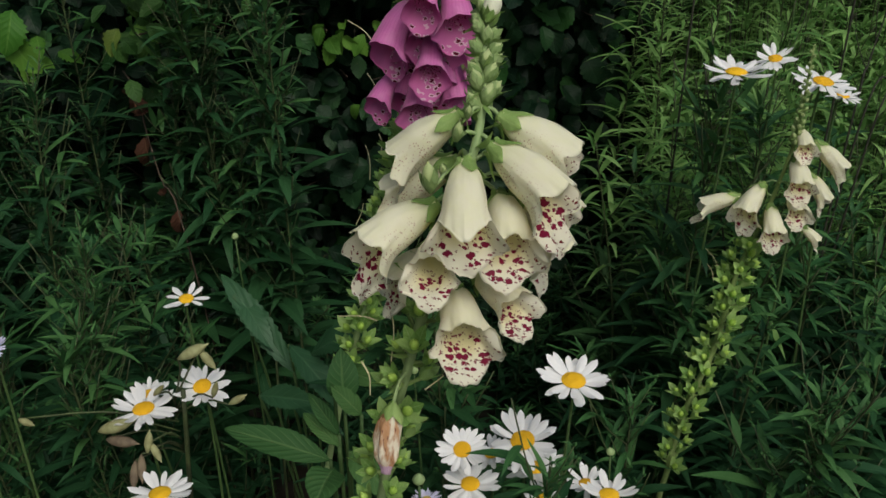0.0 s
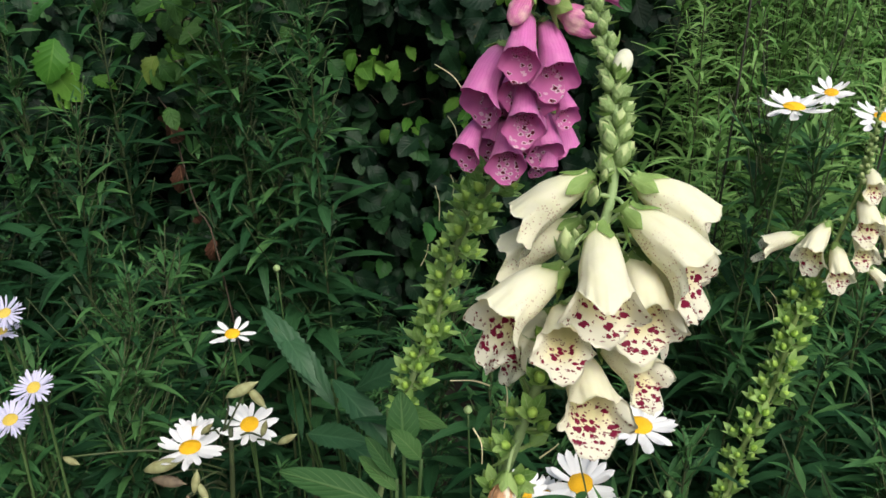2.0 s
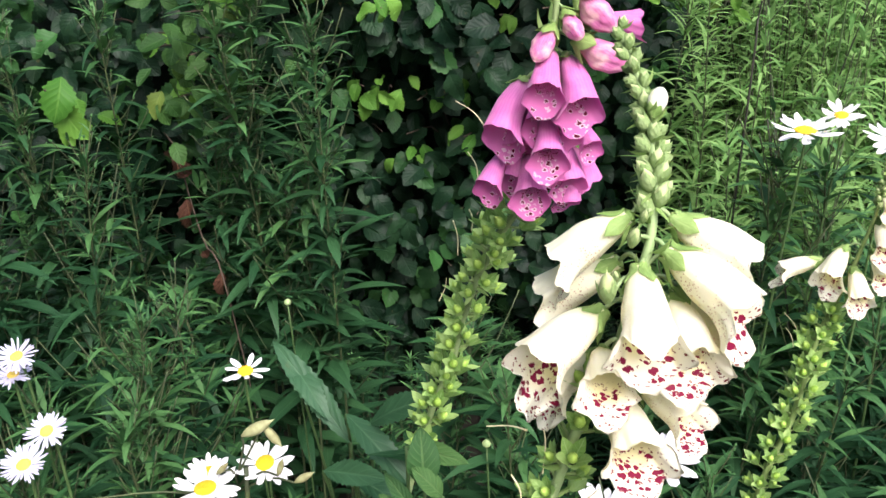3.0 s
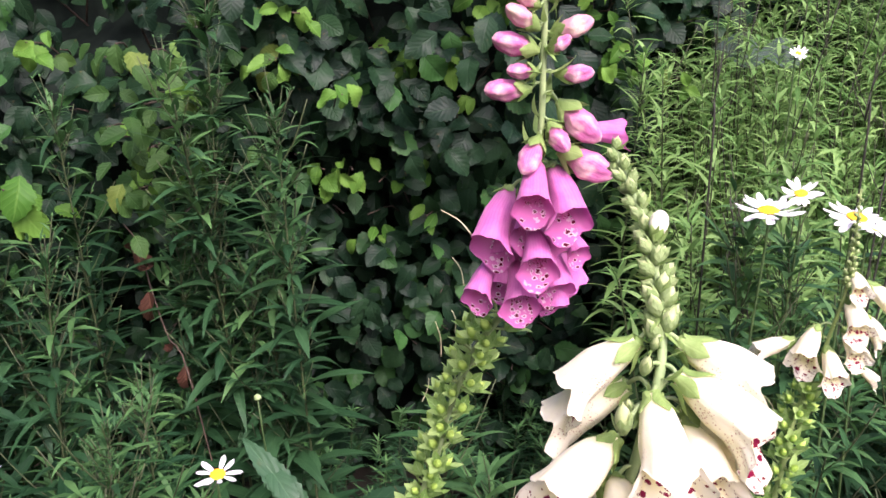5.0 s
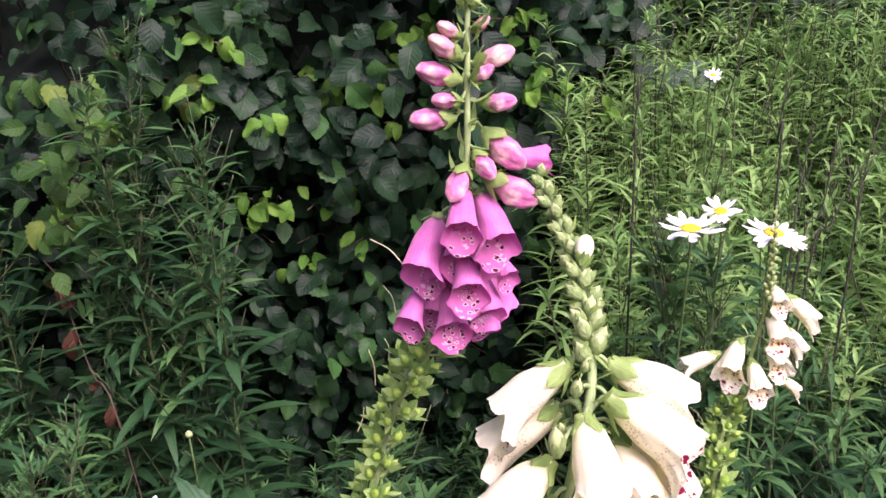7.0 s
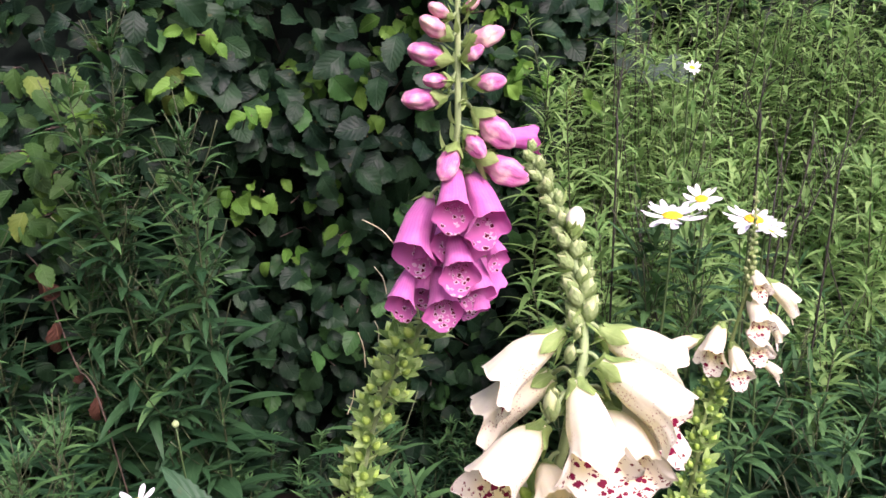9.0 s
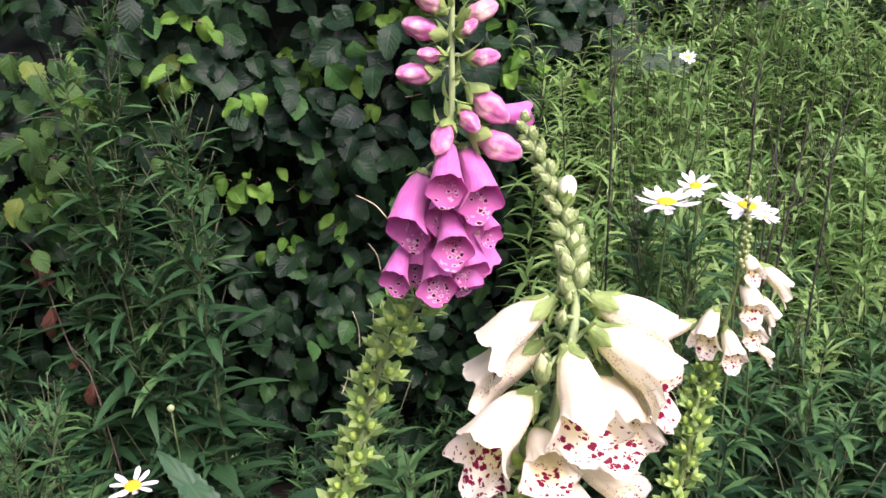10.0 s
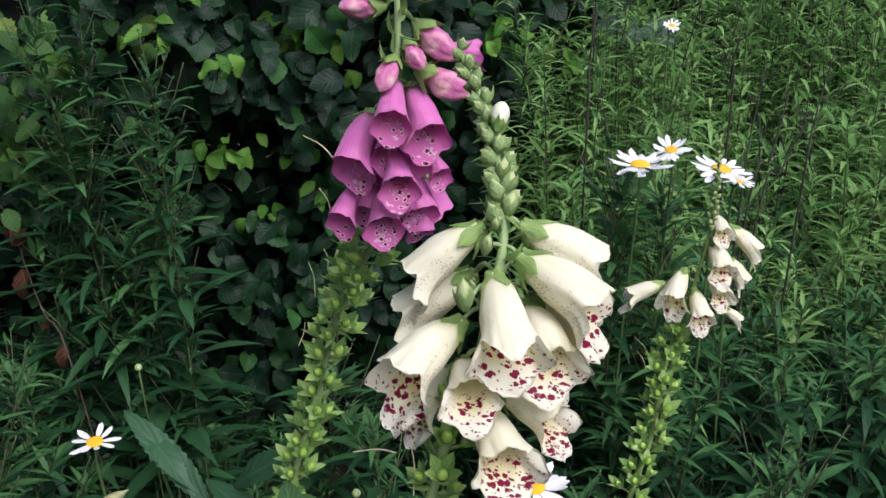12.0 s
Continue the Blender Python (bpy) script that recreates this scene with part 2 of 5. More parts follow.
PALE_STEM = plain_material("pale_stem_green", (0.17, 0.26, 0.10), (0.28, 0.37, 0.16), 90, 0.6)
DAISY_STEM = plain_material("daisy_stem_green", (0.03, 0.065, 0.018), (0.065, 0.115, 0.035), 60, 0.6)
THREAD = plain_material("dry_style", (0.42, 0.37, 0.19), (0.64, 0.58, 0.36), 200, 0.6)
WILTED = withered_petal("wilted_petal", (0.80, 0.74, 0.58), (0.50, 0.27, 0.13), (0.12, 0.025, 0.015))
WILTED_TIP = plain_material("wilted_mauve_tip", (0.50, 0.30, 0.42), (0.66, 0.50, 0.60), 150, 0.7, 0.2)
FOX_LEAF = leaf_material("foxglove_leaf", (0.026, 0.080, 0.022), (0.066, 0.145, 0.040), 0.6, 0.2, 8, (0.13, 0.22, 0.08), 0.5, 0.7, None, 0.15, 0.45)
ASTER_LEAF = leaf_material("narrow_leaf", (0.007, 0.036, 0.013), (0.020, 0.070, 0.025), 0.55, 0.2, 3, (0.04, 0.10, 0.04), 0.1, 0.3)
ASTER_TIP = leaf_material("young_narrow_leaf", (0.020, 0.080, 0.024), (0.068, 0.168, 0.050), 0.55, 0.25, 3, (0.10, 0.19, 0.07), 0.0, 0.3)
MID_NARROW = leaf_material("mid_green_narrow_leaf", (0.009, 0.044, 0.015), (0.028, 0.088, 0.030), 0.55, 0.2, 3, (0.05, 0.12, 0.045), 0.1, 0.3)
# Narrow leaf again in brighter green: clumps coloured as lit, single stems as shaded.
LIT_NARROW = leaf_material("willow_leaf", (0.020, 0.064, 0.020), (0.056, 0.126, 0.042), 0.55, 0.3, 3, (0.08, 0.15, 0.05), 0.1, 0.3)
LIT_NARROW_TIP = leaf_material("young_willow_leaf", (0.088, 0.220, 0.052), (0.25, 0.43, 0.135), 0.55, 0.4, 3, (0.25, 0.40, 0.14), 0.0, 0.3, None, 0.15)
ASTER_STEM = plain_material("dark_stem", (0.025, 0.032, 0.015), (0.06, 0.085, 0.03), 50, 0.6)
BARE_STEM = plain_material("bare_dark_stem", (0.012, 0.013, 0.009), (0.034, 0.034, 0.022), 50, 0.7)
# Darkened below the leaf's own green: the hedge's shade is in the colour.
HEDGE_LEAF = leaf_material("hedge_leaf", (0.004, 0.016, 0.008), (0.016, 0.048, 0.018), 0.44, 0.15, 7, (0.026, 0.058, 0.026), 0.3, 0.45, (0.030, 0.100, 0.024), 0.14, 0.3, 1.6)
YOUNG_LEAF = leaf_material("young_hedge_leaf", (0.045, 0.150, 0.020), (0.150, 0.32, 0.050), 0.42, 0.38, 7, (0.20, 0.38, 0.08), 0.12, 0.5, None, 0.12)
MID_LEAF = leaf_material("broad_mid_green_leaf", (0.014, 0.050, 0.011), (0.050, 0.118, 0.027), 0.5, 0.25, 6, (0.09, 0.17, 0.06), 0.4, 0.6, (0.10, 0.20, 0.04), 0.12, 0.2)
YELLOW_LEAF = leaf_material("yellowing_leaf", (0.07, 0.13, 0.025), (0.16, 0.22, 0.045), 0.5, 0.3, 8, (0.22, 0.28, 0.08), 0.8, 0.6, None, 0.12)
DEAD_LEAF = leaf_material("dead_red_leaf", (0.032, 0.015, 0.010), (0.10, 0.045, 0.028), 0.6, 0.2, 8, (0.20, 0.10, 0.05), 0.6, 1.0, None, 0.2, 0.5)
DARK_LEAF = leaf_material("dark_glossy_leaf", (0.014, 0.055, 0.022), (0.034, 0.095, 0.040), 0.45, 0.12, 6, (0.08, 0.16, 0.08), 0.1, 0.5, None, 0.28, 0.35)
TWIG = plain_material("twig_bark", (0.03, 0.022, 0.016), (0.09, 0.065, 0.045), 60, 0.8)
RAY = plain_material("white_ray_petal", (0.80, 0.81, 0.80), (0.88, 0.88, 0.87), 90, 0.55, 0.3, 0.2, 500)
LILAC_RAY = plain_material("lilac_ray_petal", (0.56, 0.55, 0.74), (0.68, 0.67, 0.82), 90, 0.55, 0.3)
DISC = plain_material("yellow_disc", (0.70, 0.35, 0.007), (0.88, 0.54, 0.016), 500, 0.7, 0, 0.9, 1600)
LILAC_DISC = plain_material("pale_yellow_disc", (0.55, 0.36, 0.04), (0.75, 0.60, 0.12), 400, 0.7, 0, 0.9, 1600)
DRY_POD = plain_material("drying_pod", (0.16, 0.15, 0.06), (0.34, 0.36, 0.18), 80, 0.65)
BROWN_POD = plain_material("brown_pod", (0.07, 0.05, 0.035), (0.20, 0.16, 0.10), 80, 0.75)
GREY_LEAF = leaf_material("grey_green_leaf", (0.028, 0.058, 0.040), (0.055, 0.090, 0.064), 0.6, 0.15, 6, (0.10, 0.14, 0.10), 0.2, 0.8)
SOIL = plain_material("dark_soil", (0.010, 0.009, 0.006), (0.035, 0.028, 0.020), 14, 0.95, 0, 1.0, 90)
# Green of the added screens that stand out of view.
SKY_BLOCK = plain_material("far_hedge_green", (0.02, 0.045, 0.015), (0.05, 0.09, 0.03), 9, 0.8, 0, 1.0, 40)
# Near-black in place of the deep shade between the hedge leaves.
HEDGE_SHADE = plain_material("hedge_shade_twigs", (0.003, 0.005, 0.005), (0.012, 0.019, 0.014), 22, 1.0, 0, 1.0, 70, 0.05)


# ---- geometry helpers ----
class Geo:
    """Vertices, faces, uv and material slots of one mesh, gathered piece by piece."""

    def __init__(self):
        self.v, self.f, self.uv, self.m = [], [], [], []

    def add(self, verts, faces, uvs=None, slot=0, mat=None):
        k = len(self.v)
        self.v.extend([tuple(mat @ Vector(p)) for p in verts] if mat is not None else [tuple(p) for p in verts])
        self.uv.extend(uvs if uvs is not None else [(0.5, 0.5)] * len(verts))
        self.f.extend([tuple(i + k for i in q) for q in faces])
        self.m.extend([slot] * len(faces))
        return self

    def mesh(self, name, *mats):
        me = bpy.data.meshes.new(name)
        me.from_pydata(self.v, [], self.f)
        layer = me.uv_layers.new(name="uv")
        loops = np.zeros(len(me.loops), dtype=np.int32)
        me.loops.foreach_get("vertex_index", loops)
        layer.data.foreach_set("uv", np.array(self.uv, dtype=np.float32)[loops].ravel())
        me.polygons.foreach_set("material_index", np.array(self.m, dtype=np.int32))
        me.polygons.foreach_set("use_smooth", np.ones(len(self.f), dtype=bool))
        for mt in mats:
            me.materials.append(mt)
        me.update()
        return me


PLACED = {}


def thing(name, at=(0, 0, 0), me=None, mw=None):
    ob = new(name, me)
    ob.matrix_basis = mw if mw is not None else Matrix.Translation(at)
    PLACED[ob] = ob.matrix_basis.copy()
    return ob


def part(name, me, parent, mw=None, label=""):
    """One mesh object under a thing or a part, at the world pose mw."""
    mw = mw if mw is not None else Matrix()
    ob = new(name, me)
    ob.parent = parent
    ob.matrix_basis = PLACED[parent].inverted() @ mw
    PLACED[ob] = mw
    if label:
        tagged(ob, label)
    return ob


def aim(at, way, side, size=1.0):
    """A pose at a point: local z along way, local -y as near to side as may be."""
    z = Vector(way).normalized()
    y = -Vector(side)
    y = y - z * y.dot(z)
    if y.length < 1e-5:
        y = z.orthogonal()
    y.normalize()
    x = y.cross(z)
    m = Matrix((x, y, z)).transposed().to_4x4()
    return Matrix.Translation(at) @ m @ Matrix.Scale(size, 4)


def tube(points, radii, n=8):
    """A round bar along points with a radius at each."""
    pts = [Vector(p) for p in points]
    verts, faces, uvs = [], [], []
    up = Vector((0.13, 0.97, 0.21))
    for i, p in enumerate(pts):
        d = (pts[min(i + 1, len(pts) - 1)] - pts[max(i - 1, 0)]).normalized()
        a = (up - d * up.dot(d)).normalized()
        b = d.cross(a)
        for k in range(n):
            t = 2 * math.pi * k / n
            verts.append(p + (a * math.cos(t) + b * math.sin(t)) * radii[i])
            uvs.append((k / n, i / len(pts)))
    for i in range(len(pts) - 1):
        for k in range(n):
            j = (k + 1) % n
            faces.append((i * n + k, i * n + j, (i + 1) * n + j, (i + 1) * n + k))
    faces.append(tuple(range(n - 1, -1, -1)))
    faces.append(tuple(range((len(pts) - 1) * n, len(pts) * n)))
    return verts, faces, uvs


def spline(points, n):
    """n points along a smooth curve through the given ones."""
    p = [Vector(q) for q in points]
    p = [2 * p[0] - p[1]] + p + [2 * p[-1] - p[-2]]
    m, res = len(p) - 3, []
    for i in range(n):
        s = i / (n - 1) * m
        k = min(int(s), m - 1)
        t = s - k
        a, b, c, d = p[k:k + 4]
        res.append(0.5 * (2 * b + (c - a) * t + (2 * a - 5 * b + 4 * c - d) * t * t + (3 * b - a - 3 * c + d) * t ** 3))
    return res


def blade(length, width, seg=8, cross=2, fold=0.25, droop=0.3, peak=0.4, tip=1.0, teeth=0, tooth=0.0, wave=0.0, twist=0.0, pleat=0.0):
    """A leaf from the origin along +z, facing -y, with a fold along its rib and a droop towards +y."""
    verts, faces, uvs = [], [], []
    for i in range(seg + 1):
        s = i / seg
        if s < peak:
            w = math.sin(0.5 * math.pi * s / peak) ** 0.8
        else:
            w = max(0.0, math.cos(0.5 * math.pi * (s - peak) / (1 - peak))) ** tip
        w = max(w, 0.03) * width / 2
        ang = droop * s
        z = length * (math.sin(ang) / droop if abs(droop) > 1e-3 else s)
        y = length * ((1 - math.cos(ang)) / droop if abs(droop) > 1e-3 else 0)
        tw = twist * s
        for k in range(-cross, cross + 1):
            q = k / cross
            ww = w * (1 + (tooth * (1 if i % 2 else -0.6) if abs(k) == cross and teeth else 0))
            x = q * ww
            off = -abs(q) * w * fold + wave * width * math.sin(s * 9 + (2 if k > 0 else 0)) * abs(q) + pleat * w * math.sin((s - abs(q) * 0.25) * 2 * math.pi * 7) * (0.3 + abs(q)) * 0.3
            verts.append((x * math.cos(tw) - off * math.sin(tw), y + off * math.cos(tw) + x * math.sin(tw), z))
            uvs.append((0.5 + q / 2, s))
    c = 2 * cross + 1
    for i in range(seg):
        for k in range(c - 1):
            faces.append((i * c + k, i * c + k + 1, (i + 1) * c + k + 1, (i + 1) * c + k))
    return verts, faces, uvs


def ovoid(length, radius, n=10, rings=8, point=0.0, belly=0.45, full=0.75):
    """A bud or pod from the origin along +z."""
    verts, faces, uvs = [], [], []
    for i in range(rings + 1):
        s = i / rings
        r = math.sin(math.pi * min(1, max(0.02, s)) ** (math.log(0.5) / math.log(belly))) ** full
        if point and s > 0.75:
            r = max(0.04, r * (1 - point * (s - 0.75) / 0.25))
        for k in range(n):
            t = 2 * math.pi * k / n
            verts.append((radius * r * math.cos(t), radius * r * math.sin(t), s * length))
            uvs.append((k / n, s))
    for i in range(rings):
        for k in range(n):
            j = (k + 1) % n
            faces.append((i * n + k, i * n + j, (i + 1) * n + j, (i + 1) * n + k))
    faces.append(tuple(range(n - 1, -1, -1)))
    faces.append(tuple(range(rings * n, rings * n + n)))
    return verts, faces, uvs


# ---- foxgloves ----
def smooth01(x):
    x = max(0.0, min(1.0, x))
    return x * x * (3 - 2 * x)


def bell_radius(s):
    return 0.085 + 0.076 * smooth01(s / 0.20) + 0.092 * smooth01((s - 0.05) / 0.50) + 0.016 * smooth01((s - 0.5) / 0.4)


def hump(q, centre, half, power=2):
    return math.exp(-abs((q - centre) / half) ** power)


def bell_mesh(kind, seed, slim=1.0, pinch=0.0):
    """A foxglove bell, about 1 unit from stalk to mouth, along +z, with its long lower lip towards -y: an outer and an inner skin.
    The rim has a broad lower lobe, two side lobes that roll outwards and a short hood; pinch folds the hood down to a point."""
    rng = random.Random(seed)
    nu, nv = 60, 22
    young = kind.endswith("young")
    purple = kind.startswith("purple")
    ph = [rng.uniform(0, 6.28) for _ in range(6)]
    lobe = [rng.uniform(0.75, 1.25) for _ in range(6)]
    lean = rng.uniform(-0.04, 0.04)
    sag = rng.uniform(0.85, 1.15)

    def rim(p):
        q, k = abs(p), 0 if p > 0 else 1
        if young:
            return 0.93 + 0.10 * hump(q, 0, 0.8, 3) + 0.03 * math.sin(5 * p + ph[0])
        if purple:
            e = 0.93 + 0.28 * hump(q, 0, 0.95, 2.4) + 0.09 * hump(q, 1.35, 0.40, 3) * lobe[k] - 0.03 * hump(q, 1.95, 0.2)
            return e + 0.008 * math.sin(7 * p + ph[0]) + 0.005 * math.sin(15 * p + ph[1])
        e = 0.83 + 0.37 * sag * hump(q, 0, 0.78, 4) + 0.17 * hump(q, 1.32, 0.50, 4) * lobe[k] + 0.04 * hump(q, 2.62, 0.45, 4) * lobe[2 + k]
        e -= 0.045 * hump(q, 0.86, 0.13) + 0.05 * hump(q, 1.95, 0.2)
        e += pinch * hump(q, math.pi, 0.55)
        low = smooth01((2.1 - q) / 0.5)
        return e + low * (0.016 * math.sin(8 * p + ph[0]) + 0.011 * math.sin(17 * p + ph[1])) + 0.006 * math.sin(3 * p + ph[2])

    def place(s, p, e, inset):
        q, k = abs(p), 0 if p > 0 else 1
        if purple:
            r = 0.080 + 0.055 * smooth01(s / 0.2) + 0.165 * min(1.05, s)
        else:
            r = bell_radius(s)
        r *= 0.74 if young else 1.0
        edge = max(0.0, min(1.0, (s - (e - 0.36)) / 0.36))
        if young:
            out = 0.05
        elif purple:
            out = 0.006 + 0.095 * hump(q, 1.25, 0.42) * lobe[k] + 0.10 * hump(q, 0, 0.80)
        else:
            out = 0.015 + 0.190 * hump(q, 1.28, 0.58) * lobe[k] + 0.13 * hump(q, 0, 0.70) - 0.28 * pinch * hump(q, math.pi, 0.5)
        r += out * edge ** 2.0
        rough = 0.35 if purple else 1.0
        r += rough * edge ** 2 * (0.016 * math.sin(8 * p + ph[3]) + 0.010 * math.sin(17 * p + ph[1]))
        x0, y0 = math.cos(p), math.sin(p)
        r += 0.014 * smooth01(s * 3) * noise.noise((1.7 * x0 + ph[2], 1.7 * y0, 2.6 * s)) + 0.007 * noise.noise((4 * x0 + ph[4], 4 * y0, 6 * s))
        r += 0.005 * smooth01(s * 3) * math.sin(5 * p + ph[0] + 2 * s) + 0.010 * smooth01((s - 0.15) / 0.3) * math.cos(2 * p)
        r -= inset
        y = -math.cos(p) * r * 0.94 + 0.05 * math.sin(math.pi * min(s, 1)) - 0.02 * s
        x = math.sin(p) * r + lean * s * s
        return (x, y, s - 0.30 * out * edge ** 4)

    g = Geo()
    for slot, inset in ((0, 0.0), (1, 0.010)):
        verts, uvs, faces = [], [], []
        for i in range(nv + 1):
            for k in range(nu + 1):
                p = -math.pi + 2 * math.pi * k / nu
                e = rim(p)
                s = e * (i / nv) ** 0.85 + (0.012 if slot else 0) * (1 - i / nv)
                verts.append(place(s, p, e, inset * (1 - 0.8 * (i / nv) ** 6)))
                uvs.append((k / nu, s))
        for i in range(nv):
            for k in range(nu):
                a, b, c, d = i * (nu + 1) + k, i * (nu + 1) + k + 1, (i + 1) * (nu + 1) + k + 1, (i + 1) * (nu + 1) + k
                faces.append((a, b, c, d) if not slot else (a, d, c, b))
        g.add(verts, faces, uvs, slot)
    n1 = (nv + 1) * (nu + 1)
    edge_faces = [(nv * (nu + 1) + k, n1 + nv * (nu + 1) + k, n1 + nv * (nu + 1) + k + 1, nv * (nu + 1) + k + 1) for k in range(nu)]
    g.f.extend(edge_faces)
    g.m.extend([0] * len(edge_faces))
    g.v = [(x * slim, y * slim, z) for x, y, z in g.v]
    mats = (PURPLE_OUT, PURPLE_IN) if purple else (CREAM_OUT, CREAM_IN)
    return g.mesh("flower", *mats)


def cup_geo(radius_at, length, gap, half, seed, loose=0.10):
    """Five overlapping sepals that lie on a round body from its base to about length, their tips a little free."""
    rng = random.Random(seed)
    g = Geo()
    for k in range(5):
        mid = 2 * math.pi * k / 5 + rng.uniform(-0.1, 0.1)
        ln = length * rng.uniform(0.85, 1.2)
        free = rng.uniform(0.3, 1.0) * loose
        verts, faces, uvs = [], [], []
        for i in range(8):
            t = i / 7
            w = half * (0.75 + 0.5 * math.sin(math.pi * min(1, t * 1.2))) * (1 - t ** 3.5)
            s = -0.02 + ln * t
            for j in range(-2, 3):
                a = mid + w * j / 2
                r = radius_at(max(0, s)) + gap * (1 + 0.4 * (k % 2)) + free * t ** 3 * radius_at(0.3) + 0.012 * (2 - abs(j)) / 2
                verts.append((r * math.cos(a), r * math.sin(a), s))
                uvs.append((0.5 + j / 4, t))
        for i in range(7):
            for j in range(4):
                faces.append((i * 5 + j, i * 5 + j + 1, (i + 1) * 5 + j + 1, (i + 1) * 5 + j))
        g.add(verts, faces, uvs)
    v, f, u = ovoid(0.09, radius_at(0.0) * 0.9, 10, 5)
    g.add(v, f, u, 0, Matrix.Translation((0, 0, -0.055)))
    return g


def bud_radius(s):
    return 0.30 * math.sin(math.pi * max(0.02, min(0.98, s)) ** 1.27) ** 0.55


def green_radius(s):
    return 0.29 * math.sin(math.pi * max(0.03, min(0.97, s)) ** 0.8) ** 0.75


BELL_CALYX = [cup_geo(bell_radius, 0.25, 0.014, 0.52, i, 0.16).mesh("calyx", SEPAL) for i in range(4)]
SMALL_CALYX = [cup_geo(bud_radius, 0.42, 0.03, 0.66, i + 5).mesh("calyx", SEPAL) for i in range(3)]
GREEN_CALYX = [cup_geo(green_radius, 0.85, 0.03, 0.66, i + 15, 0.8).mesh("calyx", BUD_SEPAL) for i in range(3)]
SLIM_CALYX = [cup_geo(lambda r: 0.72 * green_radius(r), 0.80, 0.025, 0.66, i + 25, 0.5).mesh("calyx", BUD_SEPAL) for i in range(3)]
POD_CALYX = [cup_geo(lambda s: 0.14 + 0.46 * s ** 0.7, 0.94, 0.02, 0.60, i + 9, 0.6).mesh("calyx", POD_SEPAL) for i in range(5)]
POD_BODY = Geo().add(*ovoid(0.92, 0.26, 10, 8, 0.95, 0.38)).mesh("seed_pod", POD)
BUD_BODY = {k: Geo().add(*ovoid(1.0, r, 28, 22, 0.7 if k in ("green", "slim") else 0.0, 0.42 if k in ("green", "slim") else 0.58, 0.75 if k in ("green", "slim") else 0.55)).mesh("bud", mt) for k, r, mt in (("pink", 0.25, PINK_BUD), ("pale", 0.25, PALE_BUD), ("green", 0.29, CREAM_BUD), ("white", 0.29, WHITE_BUD), ("slim", 0.21, CREAM_BUD))}
for _k in ("pink", "pale"):
    for _v in BUD_BODY[_k].vertices:
        _a, _s = math.atan2(_v.co.y, _v.co.x), _v.co.z
        _q = 1 + 0.15 * math.sin(3 * _a + 2.0 * _s) * smooth01((_s - 0.25) / 0.6) + 0.045 * math.sin(8 * _a + 4.0 * _s) * smooth01((_s - 0.35) / 0.4) + 0.22 * noise.noise((_v.co.x * 8, _v.co.y * 8, _s * 5)) - 0.06 * smooth01((0.5 - _s) / 0.5)
        _v.co.x, _v.co.y = _v.co.x * _q, _v.co.y * _q * 0.92
BRACT = [Geo().add(*blade(1.0, 0.28, 6, 1, 0.3, d, 0.3, 1.2)).mesh("bract", SEPAL) for d in (0.7, 1.1, -0.4)]
SEED = [0]
STEMS = {}


def foxglove(points, label, radius, top_radius, mat, group):
    """A foxglove's base Empty and its stem, from the tip down to the ground."""
    last, prev = Vector(points[-1]), Vector(points[-2])
    d = (last - prev).normalized()
    foot = [last + d * 0.10 + Vector((0, 0.0, -0.02)), last + d * 0.22 + Vector((0, 0, -0.10)), ]
    foot.append(Vector((foot[-1].x + d.x * 0.05, foot[-1].y + d.y * 0.05, -0.03)))
    pts = spline(list(points) + foot, 90)
    base = thing("foxglove", (pts[-1].x, pts[-1].y, 0.0))
    tagged(base, label, "flower", group)
    radii = [top_radius + (radius - top_radius) * smooth01(i / 60) for i in range(len(pts))]
    pts = [p + Vector((noise.noise(p * 30) * 0.0012, noise.noise(p * 30 + Vector((5, 0, 0))) * 0.0012, 0)) for p in pts]
    stem = part("stem", Geo().add(*tube(pts, radii, 10)).mesh("stem", mat), base)
    STEMS[base] = (pts, stem)
    return base


def nearest_on_stem(plant, p):
    pts = STEMS[plant][0]
    return min(pts, key=lambda q: (q - p).length + 0.6 * max(0.0, p.z - q.z + 0.006))


def stalk(plant, owner, p, radius=0.0011):
    """A short bent stalk from the main stem to p."""
    p = Vector(p)
    q = nearest_on_stem(plant, p)
    mid = (p + q) / 2 + Vector((0, 0, 0.22 * (p - q).length))
    part("stalk", Geo().add(*tube(spline([q, mid, p], 7), [radius] * 7, 6)).mesh("stalk", PALE_STEM), owner)


def bell(plant, base, mouth, kind, slim=1.0, pinch=0.0):
    SEED[0] += 1
    b, m = Vector(base), Vector(mouth)
    size = (m - b).length / 0.88
    q = nearest_on_stem(plant, b)
    out = (m - q)
    out.z = 0
    out = out.normalized() if out.length > 1e-4 else Vector((0, -1, 0))
    side = Vector((0, 0, -1.0)) - out * 0.25
    mw = aim(b, m - b, side, size)
    f = part("flower", bell_mesh(kind, SEED[0], slim, pinch), plant, mw)
    wide = (0.76 if kind.endswith("young") else 1.0) * (0.5 + 0.5 * slim)
    part("calyx", BELL_CALYX[SEED[0] % 4], f, mw @ Matrix.Diagonal((wide, wide, 0.75 if kind.startswith("purple") else 1, 1)) @ Matrix.Rotation(SEED[0] * 1.3, 4, "Z"), "pointed green sepals")
    stalk(plant, f, b)
    return f


